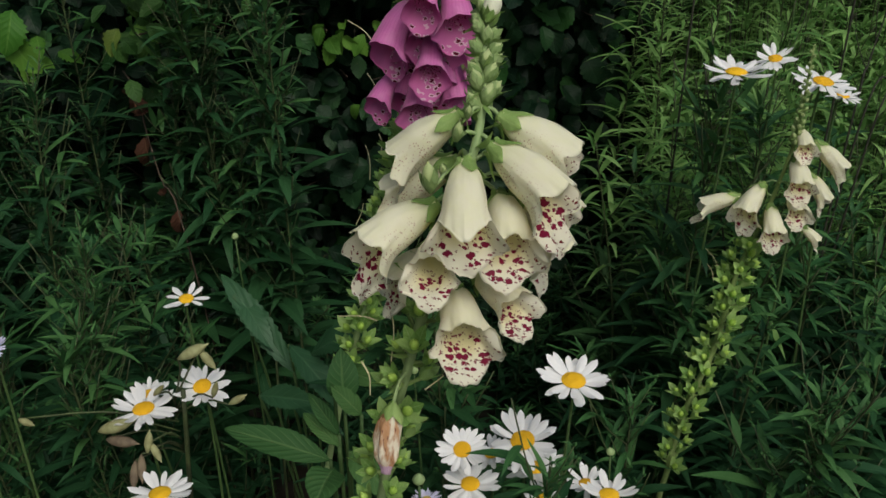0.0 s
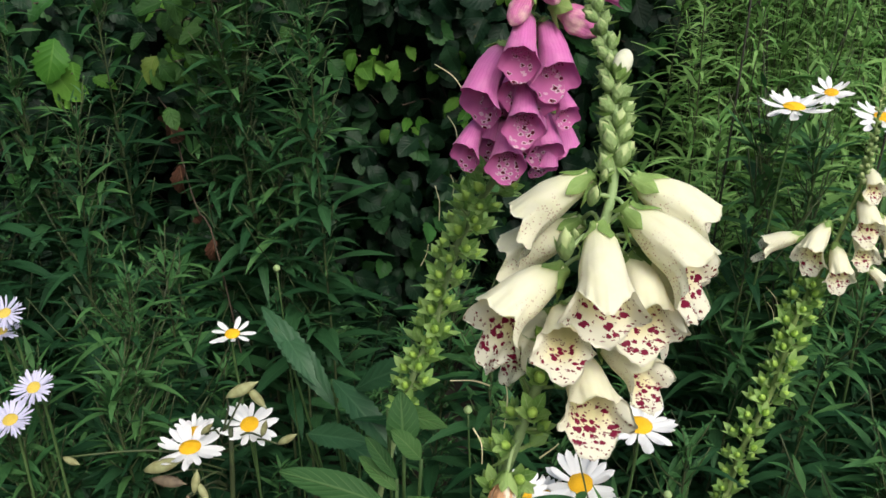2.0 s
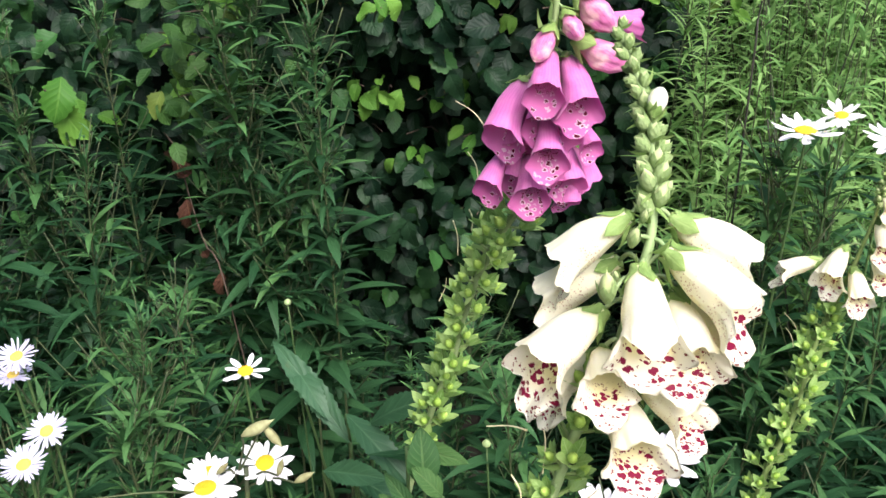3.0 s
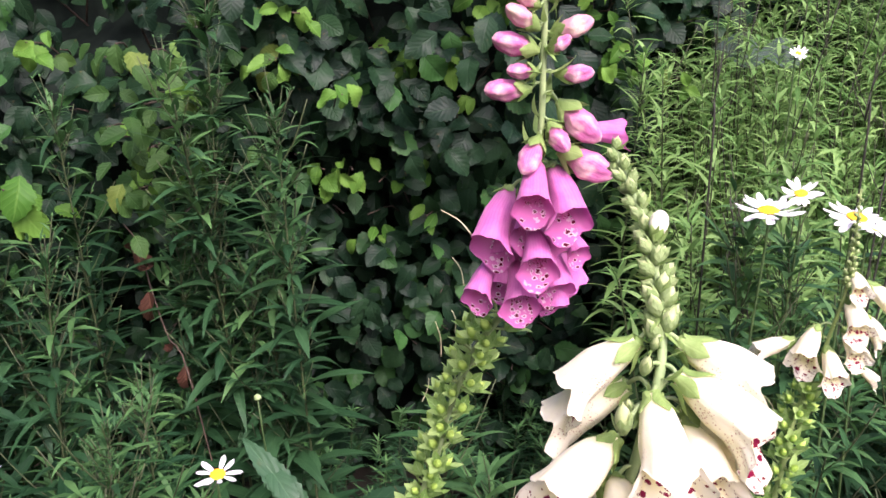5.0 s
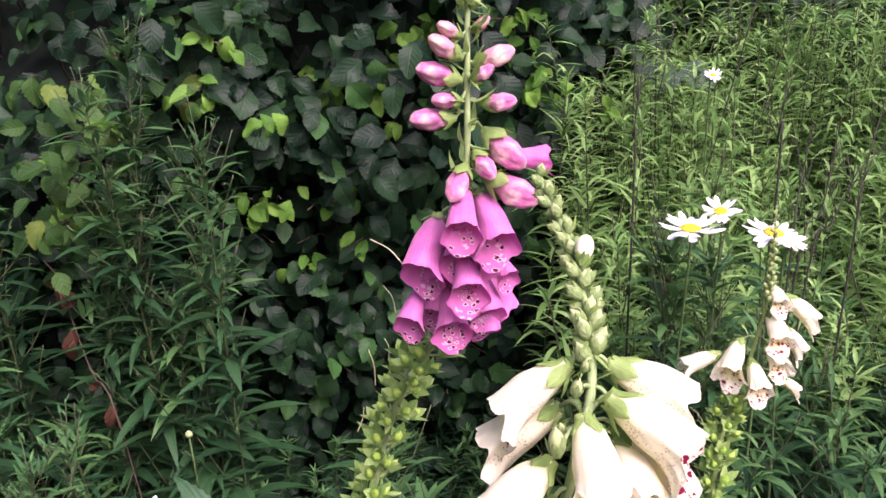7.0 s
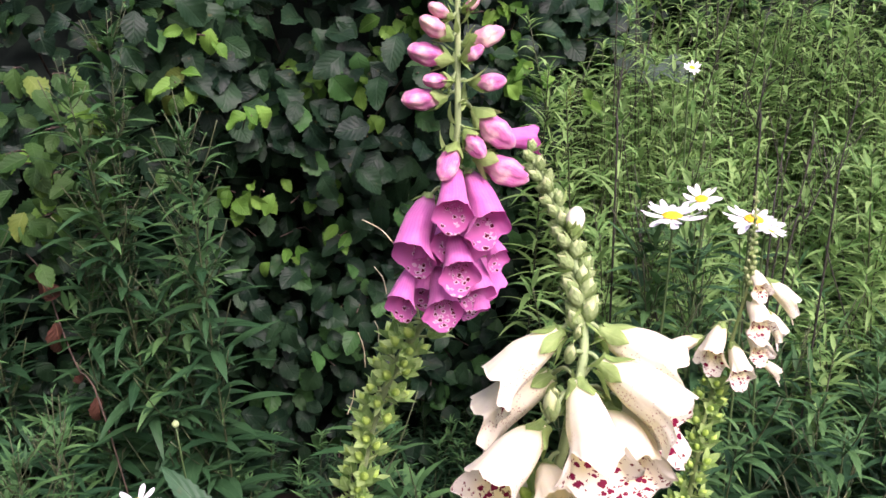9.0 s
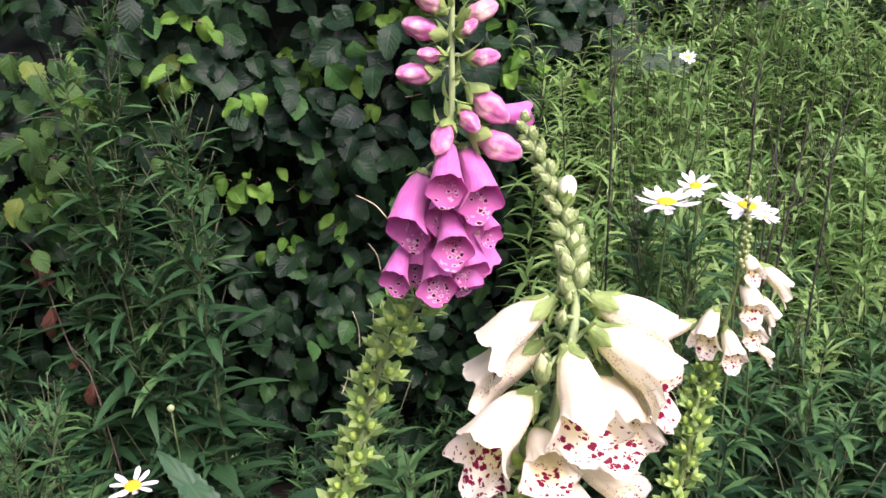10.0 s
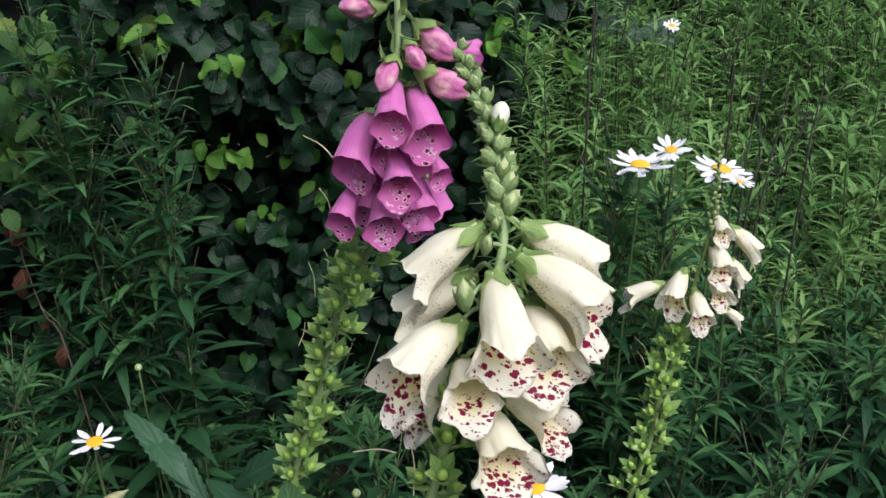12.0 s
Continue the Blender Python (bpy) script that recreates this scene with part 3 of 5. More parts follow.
def bud(plant, base, tip, kind):
    SEED[0] += 1
    b, t = Vector(base), Vector(tip)
    mw = aim(b, t - b, (0, 0, -1), (t - b).length)
    f = part("bud", BUD_BODY[kind], plant, mw)
    part("calyx", (SLIM_CALYX if kind == "slim" else SMALL_CALYX)[SEED[0] % 3], f, mw @ Matrix.Rotation(SEED[0] * 1.7, 4, "Z"), "pale green sepals")
    stalk(plant, f, b, 0.0010)
    q = nearest_on_stem(plant, b)
    way = (b - q).normalized() + Vector((0, 0, 0.3))
    part("bract", BRACT[SEED[0] % 3], plant, aim(q + (b - q) * 0.1, way, (0, 0, 1), 0.016))
    return f


def spike_buds(plant, first, last, count, big, small, seed):
    """Green buds that shrink towards the tip, wound round the stem between two places along it (0 is the tip)."""
    rng = random.Random(seed)
    pts = STEMS[plant][0]
    for i in range(count):
        s = first + (last - first) * (i / (count - 1)) ** 0.85
        k = s * (len(pts) - 1)
        p = pts[int(k)].lerp(pts[min(int(k) + 1, len(pts) - 1)], k - int(k))
        ax = (pts[max(0, int(k) - 1)] - pts[int(k) + 1]).normalized()
        size = small + (big - small) * (i / (count - 1)) * rng.uniform(0.85, 1.1)
        a = 2.4 * i + rng.uniform(-0.3, 0.3)
        side = (ax.orthogonal().normalized() * math.cos(a) + ax.cross(ax.orthogonal().normalized()) * math.sin(a))
        way = (ax * rng.uniform(0.9, 1.7) + side).normalized()
        b = p + side * size * 0.16
        mw = aim(b, way, -ax, size)
        f = part("bud", BUD_BODY["green"], plant, mw)
        part("calyx", GREEN_CALYX[i % 3], f, mw @ Matrix.Rotation(i * 1.1, 4, "Z"))
        part("bract", BRACT[i % 3], plant, aim(p + side * 0.0015, (side - ax * rng.uniform(-0.2, 0.8)), -ax, size * rng.uniform(0.9, 1.3)))


def loose_bracts(plant, first, last, count, size, seed):
    """Narrow bracts and hooked stalks that stand off the stem between the flowers."""
    rng = random.Random(seed)
    pts = STEMS[plant][0]
    for i in range(count):
        k = max(1, int((first + (last - first) * (i + rng.uniform(0, 0.8)) / count) * (len(pts) - 1)))
        p, ax = pts[k], (pts[k - 1] - pts[k + 1]).normalized()
        a = 2.4 * i + rng.uniform(-0.4, 0.4)
        o = ax.orthogonal().normalized()
        side = o * math.cos(a) + ax.cross(o) * math.sin(a)
        part("bract", BRACT[i % 3], plant, aim(p + side * 0.0012, side + ax * rng.uniform(-0.2, 0.9), -ax, size * rng.uniform(0.6, 1.25)))


def seed_pods(plant, first, last, count, big, seed):
    """Green pods in spread sepals, wound round the spent part of the stem."""
    rng = random.Random(seed)
    pts = STEMS[plant][0]
    for i in range(count):
        k = (first + (last - first) * (i + rng.uniform(-0.3, 0.3)) / count) * (len(pts) - 1)
        k = max(1, min(k, len(pts) - 3))
        p = pts[int(k)].lerp(pts[int(k) + 1], k - int(k))
        ax = (pts[int(k) - 1] - pts[int(k) + 1]).normalized()
        a = 2.4 * i + rng.uniform(-0.35, 0.35)
        o = ax.orthogonal().normalized()
        side = o * math.cos(a) + ax.cross(o) * math.sin(a)
        way = (side * rng.uniform(0.8, 1.2) + Vector((0, 0, 1)) * rng.uniform(0.8, 1.8)).normalized()
        size = big * rng.uniform(0.82, 1.12)
        b = p + side * rng.uniform(0.5, 0.95) * big + ax * 0.2 * big
        mw = aim(b, way, -ax, size)
        f = part("seed_pod", POD_BODY, plant, mw)
        part("calyx", POD_CALYX[i % 5], f, mw @ Matrix.Rotation(rng.uniform(0, 6), 4, "Z") @ Matrix.Scale(rng.uniform(0.85, 1.15), 4))
        mid = (p + b) / 2 - ax * 0.1 * big
        part("stalk", Geo().add(*tube(spline([p - ax * 0.2 * big, mid, b], 5), [0.0011] * 5, 5)).mesh("stalk", STEM), f)
        if rng.random() < 0.55:
            part("bract", BRACT[i % 3], plant, aim(p - ax * 0.002, side - ax * rng.uniform(-0.3, 0.9), -ax, big * rng.uniform(0.9, 1.4)))


def style_thread(plant, a, b):
    a, b = Vector(a), Vector(b)
    mid = (a + b) / 2 + Vector((0.002, 0.0, 0.0015))
    part("style", Geo().add(*tube(spline([a, mid, b], 8), [0.0005, 0.00046, 0.00042, 0.00038, 0.00034, 0.0003, 0.00028, 0.00034], 6)).mesh("style", THREAD), plant, None, "thin dry style")


def wilted_mesh(length, radius):
    """A collapsed bell: a limp tube with lengthwise folds that ends in a pinched mouth."""
    rng = random.Random(8)
    nu, nv = 40, 22
    verts, faces, uvs, tip = [], [], [], []
    for i in range(nv + 1):
        s = i / nv
        r = radius * (0.45 + 0.55 * smooth01(s / 0.3)) * (1 - 0.62 * smooth01((s - 0.68) / 0.3))
        for k in range(nu):
            a = 2 * math.pi * k / nu
            f = 1 + 0.16 * math.sin(5 * a + 2.0 * s) * smooth01(s * 2) + 0.08 * math.sin(9 * a - 3 * s) + 0.10 * noise.noise((math.cos(a) * 2, math.sin(a) * 2, s * 5))
            verts.append((r * f * math.cos(a) + 0.10 * radius * math.sin(4 * s), r * f * math.sin(a) * 0.8, s * length))
            uvs.append((k / nu, s))
    for i in range(nv):
        for k in range(nu):
            j = (k + 1) % nu
            faces.append((i * nu + k, i * nu + j, (i + 1) * nu + j, (i + 1) * nu + k))
            tip.append(1 if i >= nv - 3 else 0)
    faces.append(tuple(range(nv * nu, nv * nu + nu)))
    tip.append(1)
    g = Geo().add(verts, faces, uvs)
    g.m = tip
    return g.mesh("wilted_flower", WILTED, WILTED_TIP)


# ---- daisies ----
RAYS = {}
for _k, _w, _mt in (("white", 0.29, RAY), ("lilac", 0.14, LILAC_RAY)):
    RAYS[_k] = [Geo().add(*blade(1.0, _w * s, 8, 2, f, d, 0.66, 0.38, twist=t)).mesh("petal", _mt) for s, f, d, t in ((1.0, 0.2, 0.35, 0.1), (0.9, -0.2, 0.6, -0.15), (1.08, 0.3, 0.15, 0.2), (0.95, 0.1, -0.2, -0.1))]


def disc_mesh(mat, radius):
    g = Geo()
    n, rings = 20, 7
    verts, faces, uvs = [(0, 0, 0.30 * radius)], [], [(0.5, 0.5)]
    for i in range(1, rings + 1):
        s = i / rings
        for k in range(n):
            a = 2 * math.pi * k / n
            h = (0.42 * math.cos(s * 1.45) - 0.12 * math.exp(-(s / 0.35) ** 2)) * radius + (0.03 * radius if (i + k) % 2 else 0)
            verts.append((s * radius * math.cos(a), s * radius * math.sin(a), h))
            uvs.append((0.5 + s * math.cos(a) / 2, 0.5 + s * math.sin(a) / 2))
    faces += [(0, 1 + k, 1 + (k + 1) % n) for k in range(n)]
    for i in range(rings - 1):
        for k in range(n):
            j = (k + 1) % n
            faces.append((1 + i * n + k, 1 + (i + 1) * n + k, 1 + (i + 1) * n + j, 1 + i * n + j))
    g.add(verts, faces, uvs)
    v, f, u = ovoid(0.5 * radius, 0.9 * radius, 12, 6)
    g.add(v, f, u, 1, Matrix.Translation((0, 0, -0.42 * radius)))
    return g.mesh("disc", mat, SEPAL)


DISCS = {"white": disc_mesh(DISC, 0.165), "lilac": disc_mesh(LILAC_DISC, 0.16)}
DAISY_LABELS = {"white": ("white ray petals round a domed yellow disc, on a green stem", "white daisies"), "lilac": ("small pale lilac daisy with many thin petals and yellow disc", "lilac daisies")}


def daisy(at, width, raised, turn, kind, count):
    """A daisy head width across at a point, its face raised by degrees above the level and turned from the camera's side, on a stem down to the soil."""
    SEED[0] += 1
    rng = random.Random(SEED[0])
    c = Vector(at)
    e, a = radians(raised), radians(turn)
    face = Vector((math.sin(a) * math.cos(e), -math.cos(a) * math.cos(e), math.sin(e)))
    base = thing("daisy", (c.x + rng.uniform(-0.03, 0.03), c.y + 0.03 + rng.uniform(0, 0.05), 0.0))
    tagged(base, DAISY_LABELS[kind][0], "flower", DAISY_LABELS[kind][1])
    mw = aim(c, face, (0, 0, -1), width)
    part("disc", DISCS[kind], base, mw)
    for k in range(count):
        b = 2 * math.pi * (k + rng.uniform(-0.28, 0.28)) / count
        m = mw @ Matrix.Rotation(b, 4, "Z") @ Matrix.Translation((0, -0.085, -0.012 + 0.008 * (k % 2))) @ Matrix.Rotation(radians(90 + rng.uniform(-15, 9)), 4, "X") @ Matrix.Rotation(rng.uniform(-0.15, 0.15), 4, "Z")
        part("petal", RAYS[kind][rng.randrange(4)], base, m @ Matrix.Scale(0.425 * rng.uniform(0.82, 1.08), 4))
    f = Vector(base.location)
    p0 = c - face * 0.05 * width
    pts = spline([p0, p0 - face * 0.03 + Vector((0, 0, -0.02)), p0.lerp(f, 0.4) + Vector((rng.uniform(-0.01, 0.01), 0.01, 0)), f - Vector((0, 0, 0.02))], 16)
    part("stem", Geo().add(*tube(pts, [0.0014 + 0.0008 * i / 16 for i in range(16)], 7)).mesh("stem", DAISY_STEM), base)
    return base


def bud_stem(at):
    """A round unopened daisy bud on a thin stem."""
    c = Vector(at)
    base = thing("daisy_bud", (c.x + 0.01, c.y + 0.02, 0.0))
    tagged(base, "closed pale green daisy bud on a thin stem", "flower bud", "daisy buds")
    pts = spline([c, c.lerp(Vector(base.location), 0.4) + Vector((0.004, 0, 0)), Vector(base.location) - Vector((0, 0, 0.02))], 14)
    part("stem", Geo().add(*tube(pts, [0.0013] * 14, 6)).mesh("stem", DAISY_STEM), base)
    part("bud", Geo().add(*ovoid(0.011, 0.0052, 10, 7)).mesh("bud", PALE_STEM), base, Matrix.Translation(c - Vector((0, 0, 0.004))))
    return base


# ---- ground ----
def ground_sheet():
    """One soil sheet, fine near the bed and coarse out to the horizon."""
    near = [-6 + 0.12 * i for i in range(101)]
    line = [-600, -150, -50, -20, -10] + near + [10, 20, 50, 150, 600]
    g = Geo()
    n = len(line)
    verts = []
    for y in line:
        for x in line:
            h = 0.05 * noise.noise((x * 1.7, y * 1.7, 0)) + 0.025 * noise.noise((x * 7, y * 7, 3)) if abs(x) < 8 and abs(y) < 8 else 0
            verts.append((x, y + 1.0, h - 0.02))
    faces = [(j * n + i, j * n + i + 1, (j + 1) * n + i + 1, (j + 1) * n + i) for j in range(n - 1) for i in range(n - 1)]
    g.add(verts, faces)
    return tagged(new("ground", g.mesh("ground", SOIL)), "dark garden soil under the plants", "soil", kind="structure")


ground_sheet()


def sky_block(name, x0, y0, x1, y1, height):
    """A plain closed green body, added out of view to block low sky light."""
    g = Geo()
    a, b = Vector((x0, y0, 0)), Vector((x1, y1, 0))
    d = (b - a).normalized()
    n = Vector((-d.y, d.x, 0)) * 0.4
    nx, nz = 40, 14
    for side in (-1, 1):
        v = []
        for j in range(nz + 1):
            for i in range(nx + 1):
                p = a.lerp(b, i / nx) + n * side + Vector((0, 0, height * j / nz - 0.05))
                v.append(p + n * side * 0.35 * noise.noise(p * 2.2))
        f = [(j * (nx + 1) + i, j * (nx + 1) + i + 1, (j + 1) * (nx + 1) + i + 1, (j + 1) * (nx + 1) + i) for j in range(nz) for i in range(nx)]
        g.add(v, f if side < 0 else [q[::-1] for q in f])
    n1, top = (nx + 1) * (nz + 1), nz * (nx + 1)
    for i in range(nx):
        g.f.append((top + i, top + i + 1, n1 + top + i + 1, n1 + top + i))
        g.m.append(0)
    tagged(new(name, g.mesh(name, SKY_BLOCK)), "unseen plain dark green body added to block sky light", "hedge", kind="structure")


# Unseen screens; the tall west one keeps the left of the bed dark.
sky_block("wall_south", -9, -9.0, 9, -9.0, 2.0)
sky_block("wall_west", -2.9, -3.5, -2.9, 5, 4.4)
sky_block("wall_east", 5, -3.5, 5, 5, 2.0)

# ---- narrow-leaved aster plants ----
NARROW_BLADES = [[Geo().add(*blade(1.0, _w, 8, 1, _f, _d, 0.38, 1.05, wave=_f * 0.15, twist=_t)).mesh("leaf", _m) for _w, _f, _d, _t in ((0.18, 0.2, 0.5, 0.3), (0.20, 0.3, 0.9, -0.3), (0.16, 0.4, 1.2, 0.5), (0.21, 0.15, 0.7, -0.1), (0.18, 0.3, 0.3, 0.2), (0.16, 0.2, 1.0, -0.5))] for _m in (ASTER_LEAF, ASTER_TIP, MID_NARROW, ASTER_TIP)]


def aster_plant(height, seed, bushy, pieces=False, stems=1):
    """A leafy upright stem, or a clump of them, with narrow leaves, and short side shoots with small leaves near the top."""
    rng = random.Random(seed)
    base = thing("aster_plant" if stems == 1 else "aster_clump")
    tagged(base, "bushy green stem with narrow willow-like leaves, not in flower" if stems == 1 else "leafy clump of tall green stems with narrow leaves", "plant", "narrow-leaved plants" if stems == 1 else "narrow-leaved clumps")
    low, tip, shoots = Geo(), Geo(), Geo()

    def leaf_at(g, p, a, rise, length, width, seg=6):
        way = Vector((math.cos(a) * math.cos(rise), math.sin(a) * math.cos(rise), math.sin(rise)))
        if pieces and length > 0.03:
            part("leaf", NARROW_BLADES[(g is tip) + 2 * (height > 0.75)][rng.randrange(6)], base, aim(p, way, (0, 0, 1), length))
            return
        v, f, u = blade(length, width, seg, 1, rng.uniform(0.1, 0.45), rng.uniform(0.25, 1.25), 0.36, 1.15, wave=rng.uniform(0, 0.08), twist=rng.uniform(-0.5, 0.5))
        g.add(v, f, u, 0, aim(p, way, (0, 0, 1)))

    for n in range(stems):
        high = height * (rng.uniform(0.86, 1.06) if stems > 1 else 1)
        a0, r0 = 6.283 * n / stems + rng.uniform(-0.4, 0.4), (0.06 * math.sqrt(n + 0.5) if stems > 1 else 0)
        ox, oy = r0 * math.cos(a0), r0 * math.sin(a0)
        lx, ly = ox + rng.uniform(-0.10, 0.10) * high, oy + rng.uniform(-0.08, 0.04) * high
        pts = spline([(ox * 0.7, oy * 0.7, -0.02), (ox + lx * 0.1 + rng.uniform(-0.012, 0.012), oy + ly * 0.1, high * 0.33), ((ox + lx) / 2 + rng.uniform(-0.012, 0.012), (oy + ly) / 2, high * 0.68), (lx, ly, high)], 26)
        part("stem", Geo().add(*tube(pts, [0.0030 - 0.0020 * i / 25 for i in range(26)], 6)).mesh("stem", ASTER_STEM), base)
        first_leaf = 0.12 if seed < 300 else (0.48 if high > 0.95 else 0.30)
        count = int(high * (76 if stems == 1 else 92) * (1.1 - first_leaf))
        for i in range(count):
            s = first_leaf + (0.98 - first_leaf) * i / count
            k = s * 25
            p = pts[int(k)].lerp(pts[min(25, int(k) + 1)], k - int(k))
            size = (0.128 - 0.058 * smooth01((s - 0.45) / 0.55)) * rng.uniform(0.65, 1.25) * (1 if stems == 1 else 0.88)
            # Pale young leaves start lower in clumps, which also paints their lit tops.
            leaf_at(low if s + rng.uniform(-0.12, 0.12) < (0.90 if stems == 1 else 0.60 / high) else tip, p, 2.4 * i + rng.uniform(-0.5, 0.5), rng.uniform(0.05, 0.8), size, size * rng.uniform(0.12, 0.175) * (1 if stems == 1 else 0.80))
        for j in range(int(bushy * (3 + 6 * high))):
            s = 0.45 + 0.53 * rng.random()
            k = s * 25
            p = pts[int(k)].lerp(pts[min(25, int(k) + 1)], k - int(k))
            a = rng.uniform(0, 6.283)
            ln = rng.uniform(0.07, 0.18) * (1.15 - 0.5 * s)
            d = Vector((math.cos(a), math.sin(a), rng.uniform(0.8, 1.8))).normalized()
            sp = spline([p, p + d * ln * 0.5, p + d * ln + Vector((0, 0, 0.025))], 7)
            shoots.add(*tube(sp, [0.0009] * 7, 4))
            for m in range(rng.randint(5, 8)):
                t = (m + 1) / 11
                size = rng.uniform(0.034, 0.072) * (1.2 - 0.5 * t)
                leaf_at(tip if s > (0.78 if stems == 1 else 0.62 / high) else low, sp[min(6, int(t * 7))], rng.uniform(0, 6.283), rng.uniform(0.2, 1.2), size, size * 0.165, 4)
        for i in range(9):
            size = rng.uniform(0.026, 0.055)
            leaf_at(tip, pts[25] - Vector((0, 0, 0.003 * i)), 2.4 * i, rng.uniform(0.3, 1.3), size, size * 0.16, 4)
        for i in range(34 if seed >= 300 else 0):
            k = 25 - 11 * rng.random() ** 1.3
            p = pts[int(k)].lerp(pts[min(25, int(k) + 1)], k - int(k))
            a = 2.4 * i
            d = Vector((math.cos(a), math.sin(a), rng.uniform(0.9, 2.2))).normalized()
            ln = rng.uniform(0.025, 0.065)
            sp = spline([p, p + d * ln * 0.5, p + d * ln + Vector((0, 0, 0.008))], 5)
            shoots.add(*tube(sp, [0.0007] * 5, 4))
            for m in range(4):
                size = rng.uniform(0.010, 0.022)
                leaf_at(tip, sp[m + 1], rng.uniform(0, 6.283), rng.uniform(0.3, 1.3), size, size * 0.18, 3)
            tip.add(*ovoid(0.006, 0.0017, 5, 4), 0, aim(sp[4], d, (0, 0, 1)))
        if stems > 1 and n == 1:
            q = Vector((lx + rng.uniform(-0.12, 0.12), ly + rng.uniform(-0.06, 0.06), high * rng.uniform(1.04, 1.2)))
            bare = spline([pts[4], pts[14] + Vector((0.02, -0.015, 0)), q], 14)
            part("bare_stem", Geo().add(*tube(bare, [0.0024 - 0.0001 * i for i in range(14)], 6)).mesh("bare_stem", BARE_STEM), base, None, "dark bare stem")
    # Clumps take the lit greens, single stems the shaded ones.
    for word, g, mt in (("foliage", low, ASTER_LEAF if stems == 1 else LIT_NARROW), ("young_foliage", tip, ASTER_TIP if stems == 1 else LIT_NARROW_TIP), ("side_shoot", shoots, ASTER_STEM)):
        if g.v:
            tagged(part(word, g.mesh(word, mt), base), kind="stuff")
    return base


ASTERS = [(h, aster_plant(h, 40 + i, b)) for i, (h, b) in enumerate([(0.55, 0.5), (0.65, 0.6), (0.78, 0.7), (0.9, 0.9), (1.02, 1.0), (1.15, 1.0), (1.25, 1.1), (0.72, 1.1)])]
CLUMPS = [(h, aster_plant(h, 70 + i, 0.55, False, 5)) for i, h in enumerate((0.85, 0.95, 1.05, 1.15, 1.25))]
_rng = random.Random(77)
USED = set()


def stand_aster(x, y, want, kinds=ASTERS):
    """Puts a plant of about the wanted height at a place, turned at random; the first of each variant is moved, the rest are copies."""
    h, ob = min(kinds, key=lambda p: abs(p[0] - want) + _rng.uniform(0, 0.09))
    m = Matrix.Translation((x, y, 0)) @ Matrix.Rotation(_rng.uniform(0, 6.283), 4, "Z") @ Matrix.Scale(want / h, 4)
    if ob.name not in USED:
        USED.add(ob.name)
        ob.matrix_basis = m
        return ob
    return copy_thing(ob, m @ Matrix.Scale(1 / max(1e-6, ob.scale[0]), 4))


def bed(x0, x1, y0, y1, gap, height, kinds=ASTERS):
    y = y0
    while y < y1:
        x = x0 + _rng.uniform(0, gap)
        while x < x1:
            px, py = x + _rng.uniform(-0.4, 0.4) * gap, y + _rng.uniform(-0.4, 0.4) * gap
            h = height(px, py) * _rng.uniform(0.9, 1.06)
            if h > 0.3:
                stand_aster(px, py, h, kinds)
            x += gap
        y += gap


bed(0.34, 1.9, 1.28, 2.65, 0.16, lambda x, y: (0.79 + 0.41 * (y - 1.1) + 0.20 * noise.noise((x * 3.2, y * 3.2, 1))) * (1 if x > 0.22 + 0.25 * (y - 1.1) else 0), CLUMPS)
bed(0.24, 0.95, 1.0, 1.26, 0.085, lambda x, y: 0.70 + 0.5 * (y - 0.96) - 0.32 * smooth01((0.33 - x) / 0.1) + 0.16 * noise.noise((x * 5, y * 5, 9)))
bed(-1.30, -0.14, 1.0, 1.55, 0.105, lambda x, y: 0.46 + 0.54 * (y - 1.0) + 0.16 * noise.noise((x * 5, y * 5, 2)) - 0.42 * smooth01((x + 0.48) / 0.20))
bed(-0.16, 0.40, 0.98, 2.0, 0.10, lambda x, y: 0.43 - 0.16 * smooth01((y - 1.3) / 0.3) + 0.10 * noise.noise((x * 5, y * 5, 4)))
bed(-0.42, -0.12, 1.5, 2.0, 0.10, lambda x, y: 0.34 + 0.06 * noise.noise((x * 5, y * 5, 8)))
bed(-0.80, -0.16, 0.80, 1.0, 0.13, lambda x, y: 0.38 + 0.12 * noise.noise((x * 5, y * 5, 6)))
bed(0.05, 0.35, 1.72, 2.17, 0.075, lambda x, y: 0.34 + 0.05 * noise.noise((x * 5, y * 5, 3)))
for _h, _ob in ASTERS + CLUMPS:
    if _ob.name not in USED:
        _ob.matrix_basis = Matrix.Translation((1.2 + 0.3 * _h, 1.9 + 0.4 * _h, 0))
# tall stems in front of the hedge, leaf by leaf
for _i, (_x, _y, _h) in enumerate(((-0.37, 1.40, 1.20), (-0.44, 1.44, 1.12), (-0.31, 1.38, 0.88), (-0.66, 1.42, 0.98), (-0.46, 1.38, 1.04), (-0.34, 1.34, 0.88), (-0.95, 1.38, 1.0), (0.33, 1.14, 0.98), (0.50, 1.18, 0.96), (-0.70, 1.20, 1.14), (-0.80, 1.26, 1.16), (-0.62, 1.16, 0.98), (-0.76, 1.14, 1.02))):
    _ob = aster_plant(_h, 300 + _i, 1.4, _i < 9)
    _ob.matrix_basis = Matrix.Translation((_x, _y, 0)) @ Matrix.Rotation(_i * 1.3, 4, "Z")


